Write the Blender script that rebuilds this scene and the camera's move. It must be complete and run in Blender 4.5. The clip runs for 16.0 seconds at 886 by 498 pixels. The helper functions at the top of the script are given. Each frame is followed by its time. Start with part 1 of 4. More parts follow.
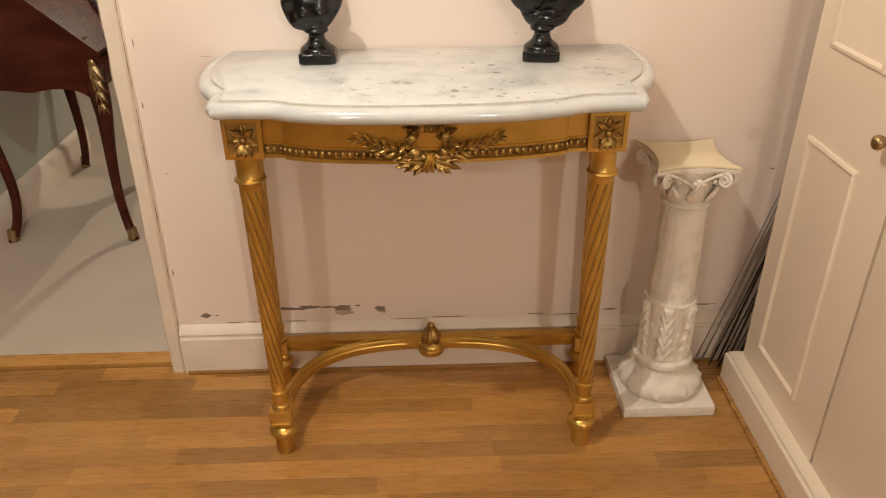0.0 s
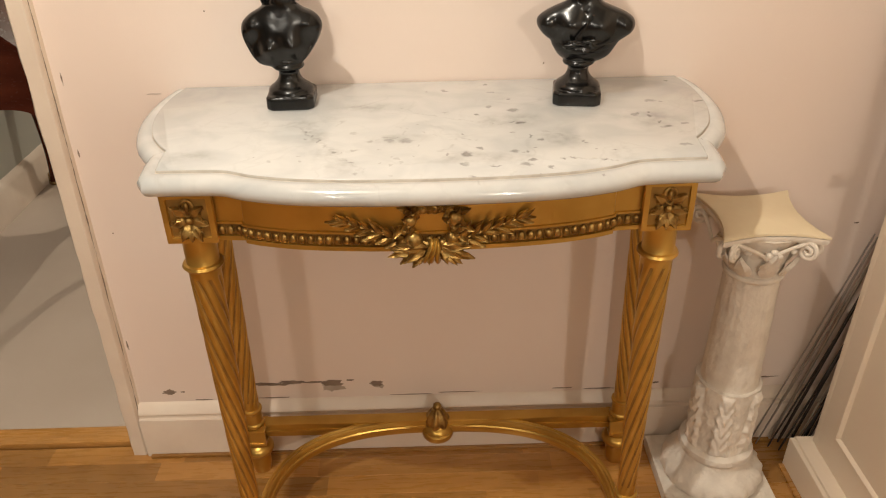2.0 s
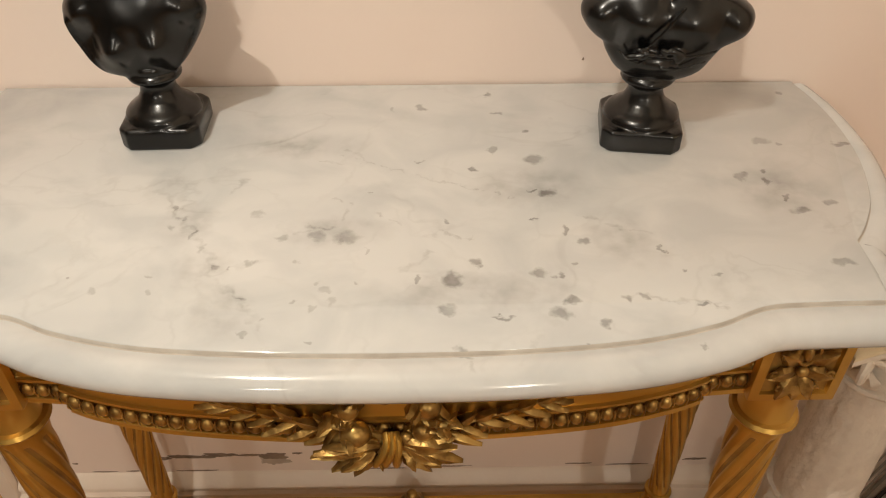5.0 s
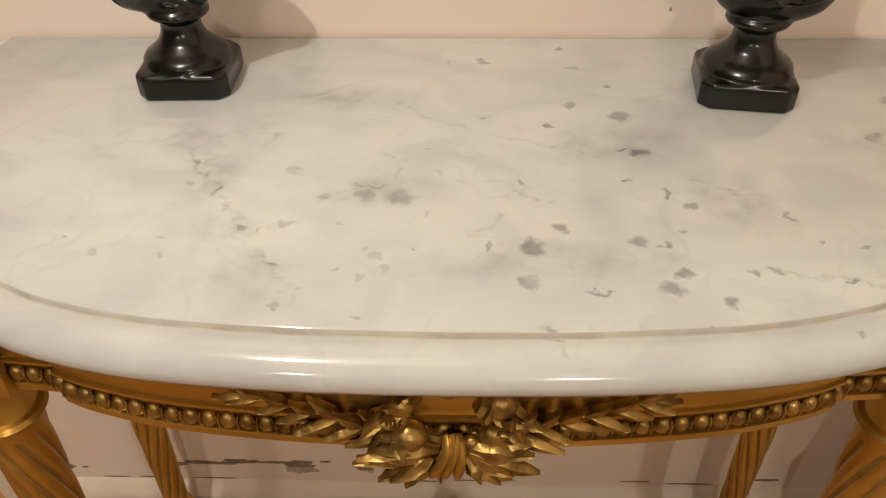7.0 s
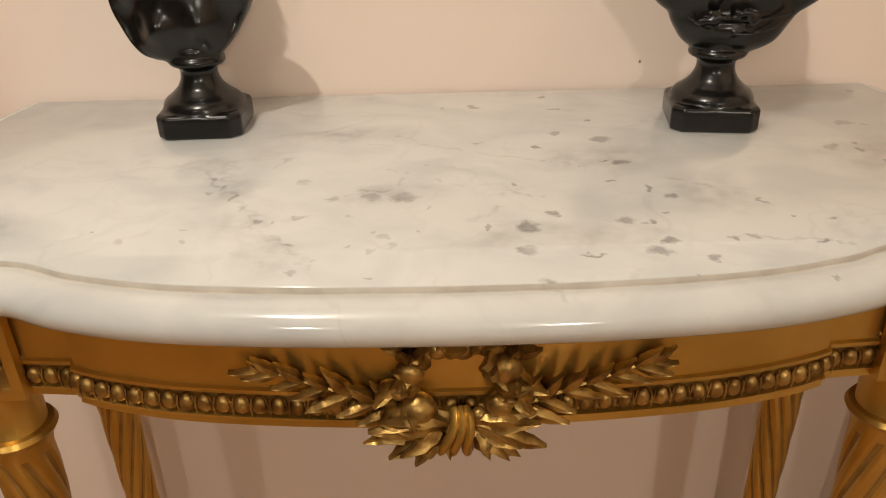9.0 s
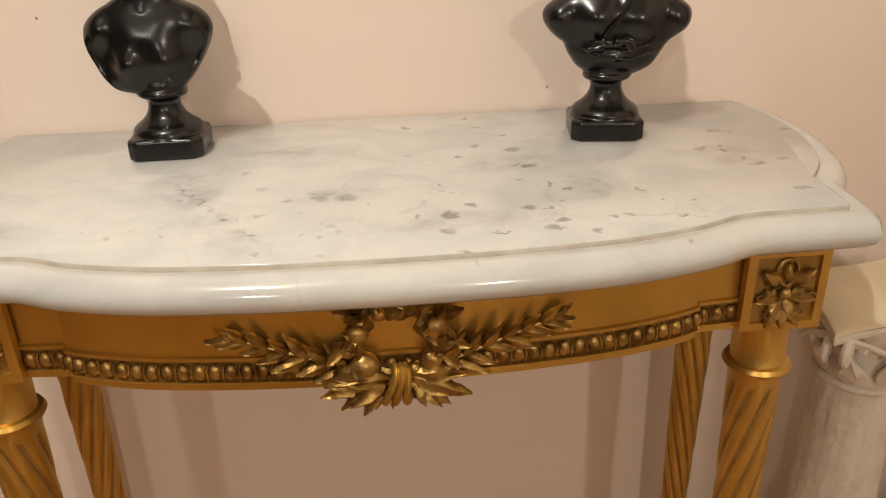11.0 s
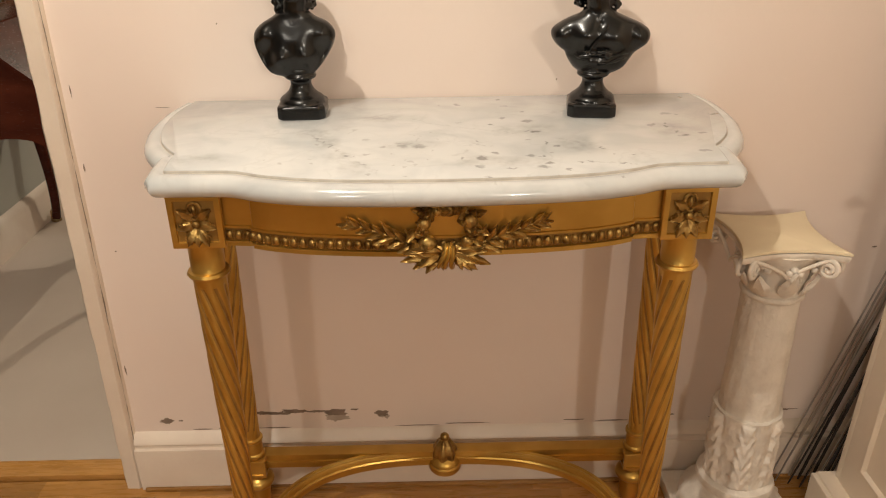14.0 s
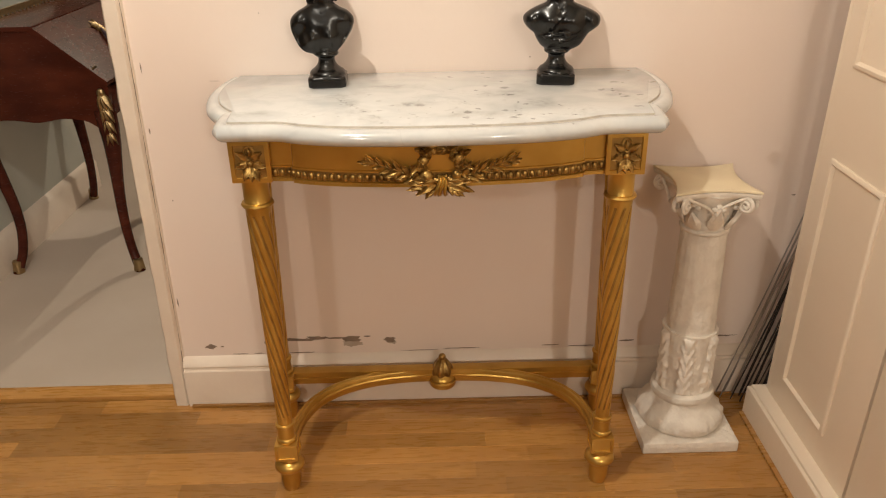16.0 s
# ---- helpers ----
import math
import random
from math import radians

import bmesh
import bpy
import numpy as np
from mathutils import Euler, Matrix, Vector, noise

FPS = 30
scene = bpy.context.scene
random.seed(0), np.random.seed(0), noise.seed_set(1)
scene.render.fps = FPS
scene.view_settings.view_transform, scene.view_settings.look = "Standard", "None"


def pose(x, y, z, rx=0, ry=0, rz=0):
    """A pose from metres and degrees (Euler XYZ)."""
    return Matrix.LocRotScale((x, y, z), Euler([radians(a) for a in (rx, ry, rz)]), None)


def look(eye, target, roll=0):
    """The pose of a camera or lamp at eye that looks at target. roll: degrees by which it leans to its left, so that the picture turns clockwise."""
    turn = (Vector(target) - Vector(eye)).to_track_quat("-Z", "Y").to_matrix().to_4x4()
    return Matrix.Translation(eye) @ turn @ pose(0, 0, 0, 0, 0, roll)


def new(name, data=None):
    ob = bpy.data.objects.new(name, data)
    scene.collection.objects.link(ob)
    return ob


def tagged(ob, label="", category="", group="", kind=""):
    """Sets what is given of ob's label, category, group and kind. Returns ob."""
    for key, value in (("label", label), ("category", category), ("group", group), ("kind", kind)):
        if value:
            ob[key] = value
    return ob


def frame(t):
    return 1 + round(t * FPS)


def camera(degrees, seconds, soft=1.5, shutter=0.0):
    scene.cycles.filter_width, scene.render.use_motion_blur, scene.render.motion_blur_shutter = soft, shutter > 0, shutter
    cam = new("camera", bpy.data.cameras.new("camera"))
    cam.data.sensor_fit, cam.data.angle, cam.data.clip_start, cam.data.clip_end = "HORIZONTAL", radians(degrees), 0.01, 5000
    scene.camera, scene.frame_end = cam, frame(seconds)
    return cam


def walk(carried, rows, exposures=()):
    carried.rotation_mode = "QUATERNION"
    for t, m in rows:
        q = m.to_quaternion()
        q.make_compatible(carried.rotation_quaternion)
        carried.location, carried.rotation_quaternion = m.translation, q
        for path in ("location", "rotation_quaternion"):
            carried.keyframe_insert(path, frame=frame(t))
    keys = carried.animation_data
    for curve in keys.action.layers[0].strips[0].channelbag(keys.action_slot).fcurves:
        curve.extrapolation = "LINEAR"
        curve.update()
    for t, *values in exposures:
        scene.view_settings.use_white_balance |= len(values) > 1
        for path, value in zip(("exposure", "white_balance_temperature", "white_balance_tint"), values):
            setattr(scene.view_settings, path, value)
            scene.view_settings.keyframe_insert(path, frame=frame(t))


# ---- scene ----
cam = camera(59.9, 16.0, soft=1.1)
PATH = [
    (0, (0.002, -1.694, 1.287), (0.036, 0.057, 0.323), -0.8),
    (0.5, (0.014, -1.594, 1.286), (0.035, 0.148, 0.303), -0.8),
    (1, (0.02, -1.494, 1.289), (0.032, 0.239, 0.291), -0.8),
    (1.5, (0.024, -1.412, 1.299), (0.028, 0.312, 0.286), -1.1),
    (2, (0.011, -1.305, 1.293), (0.024, 0.416, 0.274), -1.3),
    (2.5, (-0.009, -1.18, 1.301), (0.026, 0.525, 0.255), -1.5),
    (3, (-0.012, -1.084, 1.305), (0.049, 0.595, 0.22), -1.3),
    (3.5, (0.001, -0.987, 1.296), (0.074, 0.657, 0.16), -0.9),
    (4, (0.03, -0.89, 1.291), (0.099, 0.714, 0.098), -0.7),
    (4.2, (0.041, -0.859, 1.289), (0.099, 0.721, 0.064), -0.7),
    (6.3, (0.042, -0.685, 1.192), (0.024, 0.839, -0.104), 0.4),
    (6.5, (0.033, -0.687, 1.186), (0.007, 0.845, -0.1), 0.1),
    (7, (0.009, -0.693, 1.16), (-0.033, 0.868, -0.09), -0.5),
    (7.5, (0.003, -0.701, 1.138), (-0.051, 0.905, -0.053), -1.2),
    (8, (0.002, -0.716, 1.118), (-0.043, 0.95, 0.012), -1.3),
    (8.5, (0.003, -0.747, 1.095), (-0.029, 0.975, 0.079), -1.4),
    (9, (-0.002, -0.782, 1.092), (-0.007, 0.985, 0.154), -1.4),
    (9.5, (0.003, -0.813, 1.082), (0.023, 0.983, 0.202), -1.5),
    (9.7, (0.002, -0.823, 1.077), (0.057, 0.986, 0.225), -1.7),
    (11.8, (0.006, -0.97, 1.116), (0.155, 0.841, 0.279), -1.4),
    (12, (-0.005, -0.989, 1.119), (0.144, 0.818, 0.275), -1.1),
    (12.5, (-0.021, -1.027, 1.152), (0.096, 0.771, 0.283), -0.8),
    (13, (-0.016, -1.078, 1.179), (0.055, 0.711, 0.289), -0.8),
    (13.5, (-0.01, -1.175, 1.195), (0.032, 0.615, 0.304), -0.7),
    (14, (-0.011, -1.311, 1.213), (0.008, 0.483, 0.329), -0.8),
    (14.5, (-0.006, -1.394, 1.224), (-0.005, 0.402, 0.344), -1.1),
    (15, (-0.011, -1.483, 1.233), (-0.009, 0.314, 0.355), -1.2),
    (15.5, (-0.011, -1.586, 1.242), (-0.006, 0.21, 0.364), -1.1),
    (16, (-0.006, -1.66, 1.245), (0.009, 0.137, 0.367), -1.1),
]
walk(cam, [(t, look(eye, target, roll)) for t, eye, target, roll in PATH],
     exposures=[(0, -0.03), (2, -0.10), (4, -0.29), (6.5, -0.45), (8, -0.45), (9.5, -0.36), (12, -0.28), (14, -0.17), (16, -0.06)])

# ---- world and light ----
scene.world = bpy.data.worlds.new("world")
scene.world.use_nodes = True
scene.world.node_tree.nodes["Background"].inputs[0].default_value = (1.0, 0.86, 0.7, 1)
scene.world.node_tree.nodes["Background"].inputs[1].default_value = 0.02


def lamp(name, place, watts, colour, radius):
    data = bpy.data.lights.new(name, "POINT")
    data.energy, data.color, data.shadow_soft_size = watts, colour, radius
    ob = new(name, data)
    ob.location = place
    return ob


WARM = (1.0, 0.925, 0.80)
lamp("pendant_lamp", (-0.48, -0.95, 2.20), 61, WARM, 0.020)
lamp("ceiling_lamp", (0.833, -3.95, 1.95), 84, WARM, 0.05)
lamp("ceiling_lamp", (-0.85, -2.9, 1.82), 33, WARM, 0.05)
lamp("table_lamp", (-0.36, 2.70, 2.15), 74, (1.0, 0.88, 0.70), 0.012)


# ---- materials ----
def material(name, colour, rough=0.5, metal=0.0, dark=None, scale=8.0, detail=4.0, spread=(0.35, 0.7),
             bump=0.0, bump_scale=60.0, stretch=(1, 1, 1), island=0.0, coat=0.0, grain=0.0):
    """A surface with two scales of variation: a broad mix of two colours and a fine grain with relief."""
    m = bpy.data.materials.new(name)
    m.use_nodes = True
    nt = m.node_tree
    b = nt.nodes["Principled BSDF"]
    b.inputs["Roughness"].default_value = rough
    b.inputs["Metallic"].default_value = metal
    b.inputs["Coat Weight"].default_value = coat
    b.inputs["Coat Roughness"].default_value = 0.12
    geo = nt.nodes.new("ShaderNodeNewGeometry")
    mp = nt.nodes.new("ShaderNodeMapping")
    mp.inputs["Scale"].default_value = stretch
    nt.links.new(geo.outputs["Position"], mp.inputs["Vector"])
    n1 = nt.nodes.new("ShaderNodeTexNoise")
    n1.inputs["Scale"].default_value, n1.inputs["Detail"].default_value = scale, detail
    nt.links.new(mp.outputs[0], n1.inputs["Vector"])
    ramp = nt.nodes.new("ShaderNodeValToRGB")
    ramp.color_ramp.elements[0].position, ramp.color_ramp.elements[1].position = spread
    ramp.color_ramp.elements[0].color = (*(dark or [c * 0.85 for c in colour]), 1)
    ramp.color_ramp.elements[1].color = (*colour, 1)
    nt.links.new(n1.outputs["Fac"], ramp.inputs[0])
    out = ramp.outputs[0]
    n2 = nt.nodes.new("ShaderNodeTexNoise")
    n2.inputs["Scale"].default_value, n2.inputs["Detail"].default_value = bump_scale, 5
    nt.links.new(mp.outputs[0], n2.inputs["Vector"])
    rr = nt.nodes.new("ShaderNodeMapRange")
    rr.inputs["To Min"].default_value, rr.inputs["To Max"].default_value = rough * 0.8, min(1, rough * 1.2)
    nt.links.new(n2.outputs["Fac"], rr.inputs["Value"])
    nt.links.new(rr.outputs[0], b.inputs["Roughness"])
    if bump:
        bp = nt.nodes.new("ShaderNodeBump")
        bp.inputs["Strength"].default_value, bp.inputs["Distance"].default_value = 1.0, bump
        nt.links.new(n2.outputs["Fac"], bp.inputs["Height"])
        nt.links.new(bp.outputs[0], b.inputs["Normal"])
    if grain:
        mg = nt.nodes.new("ShaderNodeMapRange")
        mg.inputs["From Min"].default_value, mg.inputs["From Max"].default_value = 0.3, 0.62
        mg.inputs["To Min"].default_value, mg.inputs["To Max"].default_value = 1 - grain, 1.0
        nt.links.new(n2.outputs["Fac"], mg.inputs["Value"])
        mul = nt.nodes.new("ShaderNodeVectorMath")
        mul.operation = "SCALE"
        nt.links.new(out, mul.inputs[0])
        nt.links.new(mg.outputs[0], mul.inputs["Scale"])
        out = mul.outputs[0]
    if island:
        info = nt.nodes.new("ShaderNodeObjectInfo")
        hsv = nt.nodes.new("ShaderNodeHueSaturation")
        r2 = nt.nodes.new("ShaderNodeMapRange")
        r2.inputs["To Min"].default_value, r2.inputs["To Max"].default_value = 1 - island, 1 + island
        nt.links.new(info.outputs["Random"], r2.inputs["Value"])
        nt.links.new(r2.outputs[0], hsv.inputs["Value"])
        nt.links.new(out, hsv.inputs["Color"])
        out = hsv.outputs[0]
    nt.links.new(out, b.inputs["Base Color"])
    return m


WALL = material("wall_paint", (0.81, 0.697, 0.625), 0.7, dark=(0.785, 0.655, 0.575), scale=2.2, bump=0.0012, bump_scale=14, spread=(0.3, 0.7))
TRIM = material("trim_paint", (0.79, 0.69, 0.585), 0.42, dark=(0.73, 0.62, 0.52), scale=9, bump=0.0008, bump_scale=40)
CREAM = material("cupboard_paint", (0.86, 0.745, 0.605), 0.38, dark=(0.83, 0.71, 0.57), scale=3, bump=0.0005, bump_scale=50)
CEIL = material("ceiling_paint", (0.5, 0.46, 0.4), 0.8, scale=3)
# Dark paint for the closing walls, chosen to cut bounce light and reflections.
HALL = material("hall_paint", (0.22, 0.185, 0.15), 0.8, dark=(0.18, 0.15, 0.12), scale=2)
GREYWALL = material("grey_wall_paint", (0.50, 0.51, 0.46), 0.35, dark=(0.44, 0.45, 0.41), scale=2, bump=0.0006, bump_scale=20)
PALE = material("pale_floor", (0.55, 0.47, 0.40), 0.5, dark=(0.50, 0.42, 0.35), scale=3, bump=0.0004, bump_scale=300)
PEEL = material("bare_plaster", (0.29, 0.21, 0.155), 0.9, dark=(0.20, 0.145, 0.11), scale=60, bump=0.001, bump_scale=200)
WORN = material("old_grey_paint", (0.47, 0.38, 0.31), 0.8, dark=(0.40, 0.32, 0.255), scale=50)
GILT = material("gilt", (0.635, 0.395, 0.098), 0.32, 0.82, dark=(0.49, 0.29, 0.062), scale=10, bump=0.00015, bump_scale=160, spread=(0.3, 0.65))
# Darker gilt for recesses: toned leg flutes, and shade put into the colour elsewhere.
RECESS_GILT = material("dark_recess_gilt", (0.42, 0.25, 0.065), 0.5, 0.6, dark=(0.28, 0.15, 0.036), scale=40, bump=0.0002, bump_scale=200)
BRONZED = material("gilt_carving", (0.49, 0.315, 0.100), 0.37, 0.85, dark=(0.17, 0.088, 0.022), scale=60, bump=0.0004, bump_scale=260, spread=(0.34, 0.6))
BRASS = material("brass", (0.40, 0.29, 0.15), 0.34, 1.0, scale=60, bump=0.0002, bump_scale=200)
BLACK = material("black_bronze", (0.006, 0.0055, 0.005), 0.235, 0.0, dark=(0.002, 0.002, 0.002), scale=30, bump=0.00003, bump_scale=60)
BLACK.node_tree.nodes["Principled BSDF"].inputs["Specular IOR Level"].default_value = 0.5
PLASTER = material("plaster", (0.80, 0.735, 0.65), 0.72, dark=(0.67, 0.60, 0.52), scale=24, bump=0.0035, bump_scale=75, spread=(0.28, 0.55))
CAPTOP = material("cream_paint", (0.76, 0.65, 0.45), 0.5, dark=(0.72, 0.60, 0.41), scale=12, bump=0.0004, bump_scale=80)
MAHOGANY = material("mahogany", (0.085, 0.0195, 0.0105), 0.26, dark=(0.045, 0.0100, 0.0058), scale=7, stretch=(1, 1, 3), bump=0.0002, bump_scale=60)
MAHOGANY.node_tree.nodes["Principled BSDF"].inputs["Specular IOR Level"].default_value = 0.16
STEEL = material("steel_rod", (0.5, 0.47, 0.43), 0.4, 0.9, scale=30)
IRON = material("dark_rod", (0.05, 0.04, 0.035), 0.6, 0.3, scale=30)
LEATHER = material("dark_leather", (0.06, 0.035, 0.05), 0.5, scale=40, bump=0.0004, bump_scale=200)


def oak_material():
    m = material("oak_strip", (0.495, 0.250, 0.070), 0.28, dark=(0.355, 0.168, 0.043), scale=9, detail=6, grain=0.09, stretch=(0.16, 1.3, 1), island=0.29, bump=0.0003, bump_scale=90, coat=0.25)
    return m


OAK = oak_material()
OAKEDGE = material("oak_joint", (0.16, 0.08, 0.03), 0.7, scale=20)


def marble_material():
    """White marble with soft grey clouds, thin veins and a scatter of grey pits."""
    m = bpy.data.materials.new("white_marble")
    m.use_nodes = True
    nt = m.node_tree
    b = nt.nodes["Principled BSDF"]
    L = nt.links.new
    geo = nt.nodes.new("ShaderNodeNewGeometry")
    warp = nt.nodes.new("ShaderNodeTexNoise")
    warp.inputs["Scale"].default_value, warp.inputs["Detail"].default_value = 85, 4
    L(geo.outputs["Position"], warp.inputs["Vector"])

    def math_node(op, a, c=None, clamp=False):
        n = nt.nodes.new("ShaderNodeMath")
        n.operation, n.use_clamp = op, clamp
        for k, v in enumerate((a, c)):
            if v is None:
                continue
            if isinstance(v, (int, float)):
                n.inputs[k].default_value = v
            else:
                L(v, n.inputs[k])
        return n.outputs[0]

    sub = nt.nodes.new("ShaderNodeVectorMath")
    sub.operation = "SUBTRACT"
    L(warp.outputs["Color"], sub.inputs[0])
    sub.inputs[1].default_value = (0.5, 0.5, 0.5)
    sc = nt.nodes.new("ShaderNodeVectorMath")
    sc.operation = "SCALE"
    L(sub.outputs[0], sc.inputs[0])
    sc.inputs["Scale"].default_value = 0.020
    pos = nt.nodes.new("ShaderNodeVectorMath")
    pos.operation = "ADD"
    L(geo.outputs["Position"], pos.inputs[0])
    L(sc.outputs[0], pos.inputs[1])
    # grey flecks: x, y, half length, half width in millimetres
    flecks = [(-1, -51, 3, 4), (28, -49, 5, 5), (100, -20, 4, 5), (106, -61, 5, 3), (132, -97, 3, 3), (98, -132, 4, 6), (77, -162, 5, 3),
              (137, -148, 9, 7), (143, -202, 8, 7), (28, -151, 3, 3), (-16, -197, 3, 2), (129, -198, 3, 2), (164, -271, 4, 4), (149, -257, 3, 5),
              (124, -241, 4, 2), (52, -245, 2, 3), (74, -296, 5, 5), (55, -316, 8, 7), (123, -309, 7, 6), (138, -313, 4, 3), (154, -299, 3, 3),
              (145, -343, 5, 4), (49, -349, 7, 6), (133, -353, 7, 6)]
    flecks += [(92, -357, 7, 2), (166, -366, 4, 4), (150, -383, 2, 2), (60, -390, 6, 4), (224, -282, 2, 2), (235, -310, 3, 2), (261, -315, 3, 2),
               (240, -347, 4, 2), (322, -180, 8, 5), (343, -187, 4, 5), (359, -119, 8, 6), (346, -171, 3, 3), (374, -128, 4, 4), (411, -24, 5, 4),
               (351, -212, 3, 4), (357, -232, 7, 6), (386, -222, 6, 4), (366, -301, 10, 4), (435, -126, 9, 4), (186, -337, 3, 5), (200, -338, 4, 3)]
    flecks += [(-110, -229, 6, 6), (-84, -262, 5, 5), (-57, -260, 8, 6), (-31, -262, 10, 7), (-14, -280, 2, 3), (-106, -293, 5, 4), (-69, -292, 3, 3),
               (-52, -316, 3, 2), (-42, -325, 4, 3), (-37, -336, 4, 5), (-50, -345, 2, 4), (-18, -319, 2, 2), (-67, -340, 3, 2), (-87, -355, 2, 2),
               (-106, -336, 4, 2), (-96, -371, 3, 2), (-50, -380, 2, 2), (-222, -323, 4, 4), (-244, -309, 2, 2), (-182, -308, 3, 3), (-177, -325, 3, 3)]
    flecks += [(-184, -219, 3, 4), (-174, -233, 2, 3), (-180, -247, 3, 5), (-159, -258, 2, 5), (-148, -274, 3, 5), (-134, -298, 2, 3), (-121, -302, 2, 2),
               (29, -315, 2, 4), (233, -384, 2, 2)]
    # thin veins as runs of points in millimetres, with a half width
    veins = [(2.6, [(-202, -195), (-182, -221), (-158, -258), (-134, -298), (-111, -334), (-88, -363)]), (1.6, [(-44, -128), (-14, -154)]),
             (1.4, [(-73, -144), (-41, -159)]), (2.0, [(-75, -260), (-65, -247), (-48, -250), (-34, -229)]), (1.6, [(-49, -207), (-31, -220)]),
             (2.2, [(12, -311), (25, -298), (38, -283)]), (1.5, [(-10, -228), (16, -242)]), (1.5, [(32, -260), (73, -264)]), (1.6, [(163, -232), (223, -264)]),
             (1.8, [(183, -336), (205, -334), (224, -339), (258, -349)]), (2.0, [(-140, -201), (-128, -179)]), (2.4, [(59, -390), (67, -416)]),
             (2.4, [(102, -406), (115, -378)]), (1.2, [(-53, -137), (31, -174), (108, -204)])]
    total = None
    for x, y, a, c in flecks:
        d = nt.nodes.new("ShaderNodeVectorMath")
        d.operation = "SUBTRACT"
        L(pos.outputs[0], d.inputs[0])
        d.inputs[1].default_value = (x / 1000, y / 1000, 0.86)
        e = nt.nodes.new("ShaderNodeVectorMath")
        e.operation = "MULTIPLY"
        L(d.outputs[0], e.inputs[0])
        e.inputs[1].default_value = (1000 / a, 1000 / c, 40)
        ln = nt.nodes.new("ShaderNodeVectorMath")
        ln.operation = "LENGTH"
        L(e.outputs[0], ln.inputs[0])
        v = math_node("MULTIPLY", math_node("SUBTRACT", 1.25, ln.outputs["Value"], True), 1.7, True)
        if x < 0:
            v = math_node("MULTIPLY", v, 0.6)
        total = v if total is None else math_node("MAXIMUM", total, v)
    drift = nt.nodes.new("ShaderNodeTexNoise")
    drift.inputs["Scale"].default_value, drift.inputs["Detail"].default_value = 30, 3
    L(geo.outputs["Position"], drift.inputs["Vector"])
    bent = nt.nodes.new("ShaderNodeVectorMath")
    bent.operation = "MULTIPLY_ADD"
    L(drift.outputs["Color"], bent.inputs[0])
    bent.inputs[1].default_value = (0.022, 0.022, 0)
    L(pos.outputs[0], bent.inputs[2])
    threads = None
    for half_width, run in veins:
        for a, c in zip(run, run[1:]):
            p = Vector((a[0] / 1000 + 0.011, a[1] / 1000 + 0.011, 0.86))
            q = Vector((c[0] / 1000 + 0.011, c[1] / 1000 + 0.011, 0.86)) - p
            pa = nt.nodes.new("ShaderNodeVectorMath")
            pa.operation = "SUBTRACT"
            L(bent.outputs[0], pa.inputs[0])
            pa.inputs[1].default_value = p
            dot = nt.nodes.new("ShaderNodeVectorMath")
            dot.operation = "DOT_PRODUCT"
            L(pa.outputs[0], dot.inputs[0])
            dot.inputs[1].default_value = q / q.length_squared
            near = nt.nodes.new("ShaderNodeVectorMath")
            near.operation = "SCALE"
            near.inputs[0].default_value = q
            L(math_node("MAXIMUM", math_node("MINIMUM", dot.outputs["Value"], 1.0), 0.0), near.inputs["Scale"])
            gap = nt.nodes.new("ShaderNodeVectorMath")
            gap.operation = "DISTANCE"
            L(pa.outputs[0], gap.inputs[0])
            L(near.outputs[0], gap.inputs[1])
            v = math_node("SUBTRACT", 1.0, math_node("MULTIPLY", gap.outputs["Value"], 620 / half_width), True)
            threads = v if threads is None else math_node("MAXIMUM", threads, v)
    soft = None
    for x, y, a, c in [(-195, -190, 26, 34), (-168, -240, 28, 34), (-142, -295, 26, 36), (-118, -350, 26, 34), (-90, -120, 70, 26), (-40, -255, 55, 24), (70, -330, 90, 26), (130, -190, 60, 40), (200, -270, 40, 50), (-330, -300, 50, 30), (350, -200, 50, 60)]:
        d = nt.nodes.new("ShaderNodeVectorMath")
        d.operation = "SUBTRACT"
        L(pos.outputs[0], d.inputs[0])
        d.inputs[1].default_value = (x / 1000, y / 1000, 0.86)
        e = nt.nodes.new("ShaderNodeVectorMath")
        e.operation = "MULTIPLY"
        L(d.outputs[0], e.inputs[0])
        e.inputs[1].default_value = (1000 / a, 1000 / c, 10)
        ln = nt.nodes.new("ShaderNodeVectorMath")
        ln.operation = "LENGTH"
        L(e.outputs[0], ln.inputs[0])
        v = math_node("SUBTRACT", 1.0, ln.outputs["Value"], True)
        soft = v if soft is None else math_node("MAXIMUM", soft, v)
    # veins
    vn = nt.nodes.new("ShaderNodeTexNoise")
    vn.inputs["Scale"].default_value, vn.inputs["Detail"].default_value, vn.inputs["Distortion"].default_value = 5.5, 6, 0.9
    mp = nt.nodes.new("ShaderNodeMapping")
    mp.inputs["Rotation"].default_value = (0, 0, 0.7)
    mp.inputs["Scale"].default_value = (1.1, 1.5, 1)
    L(geo.outputs["Position"], mp.inputs["Vector"])
    L(mp.outputs[0], vn.inputs["Vector"])
    dist = math_node("ABSOLUTE", math_node("SUBTRACT", vn.outputs["Fac"], 0.5))
    vein = math_node("SUBTRACT", 1.0, math_node("MULTIPLY", dist, 38), True)
    gate = nt.nodes.new("ShaderNodeTexNoise")
    gate.inputs["Scale"].default_value, gate.inputs["Detail"].default_value = 11, 3
    L(geo.outputs["Position"], gate.inputs["Vector"])
    vein = math_node("MULTIPLY", vein, math_node("MULTIPLY", math_node("SUBTRACT", gate.outputs["Fac"], 0.46, True), 3.0, True))
    cloud = nt.nodes.new("ShaderNodeTexNoise")
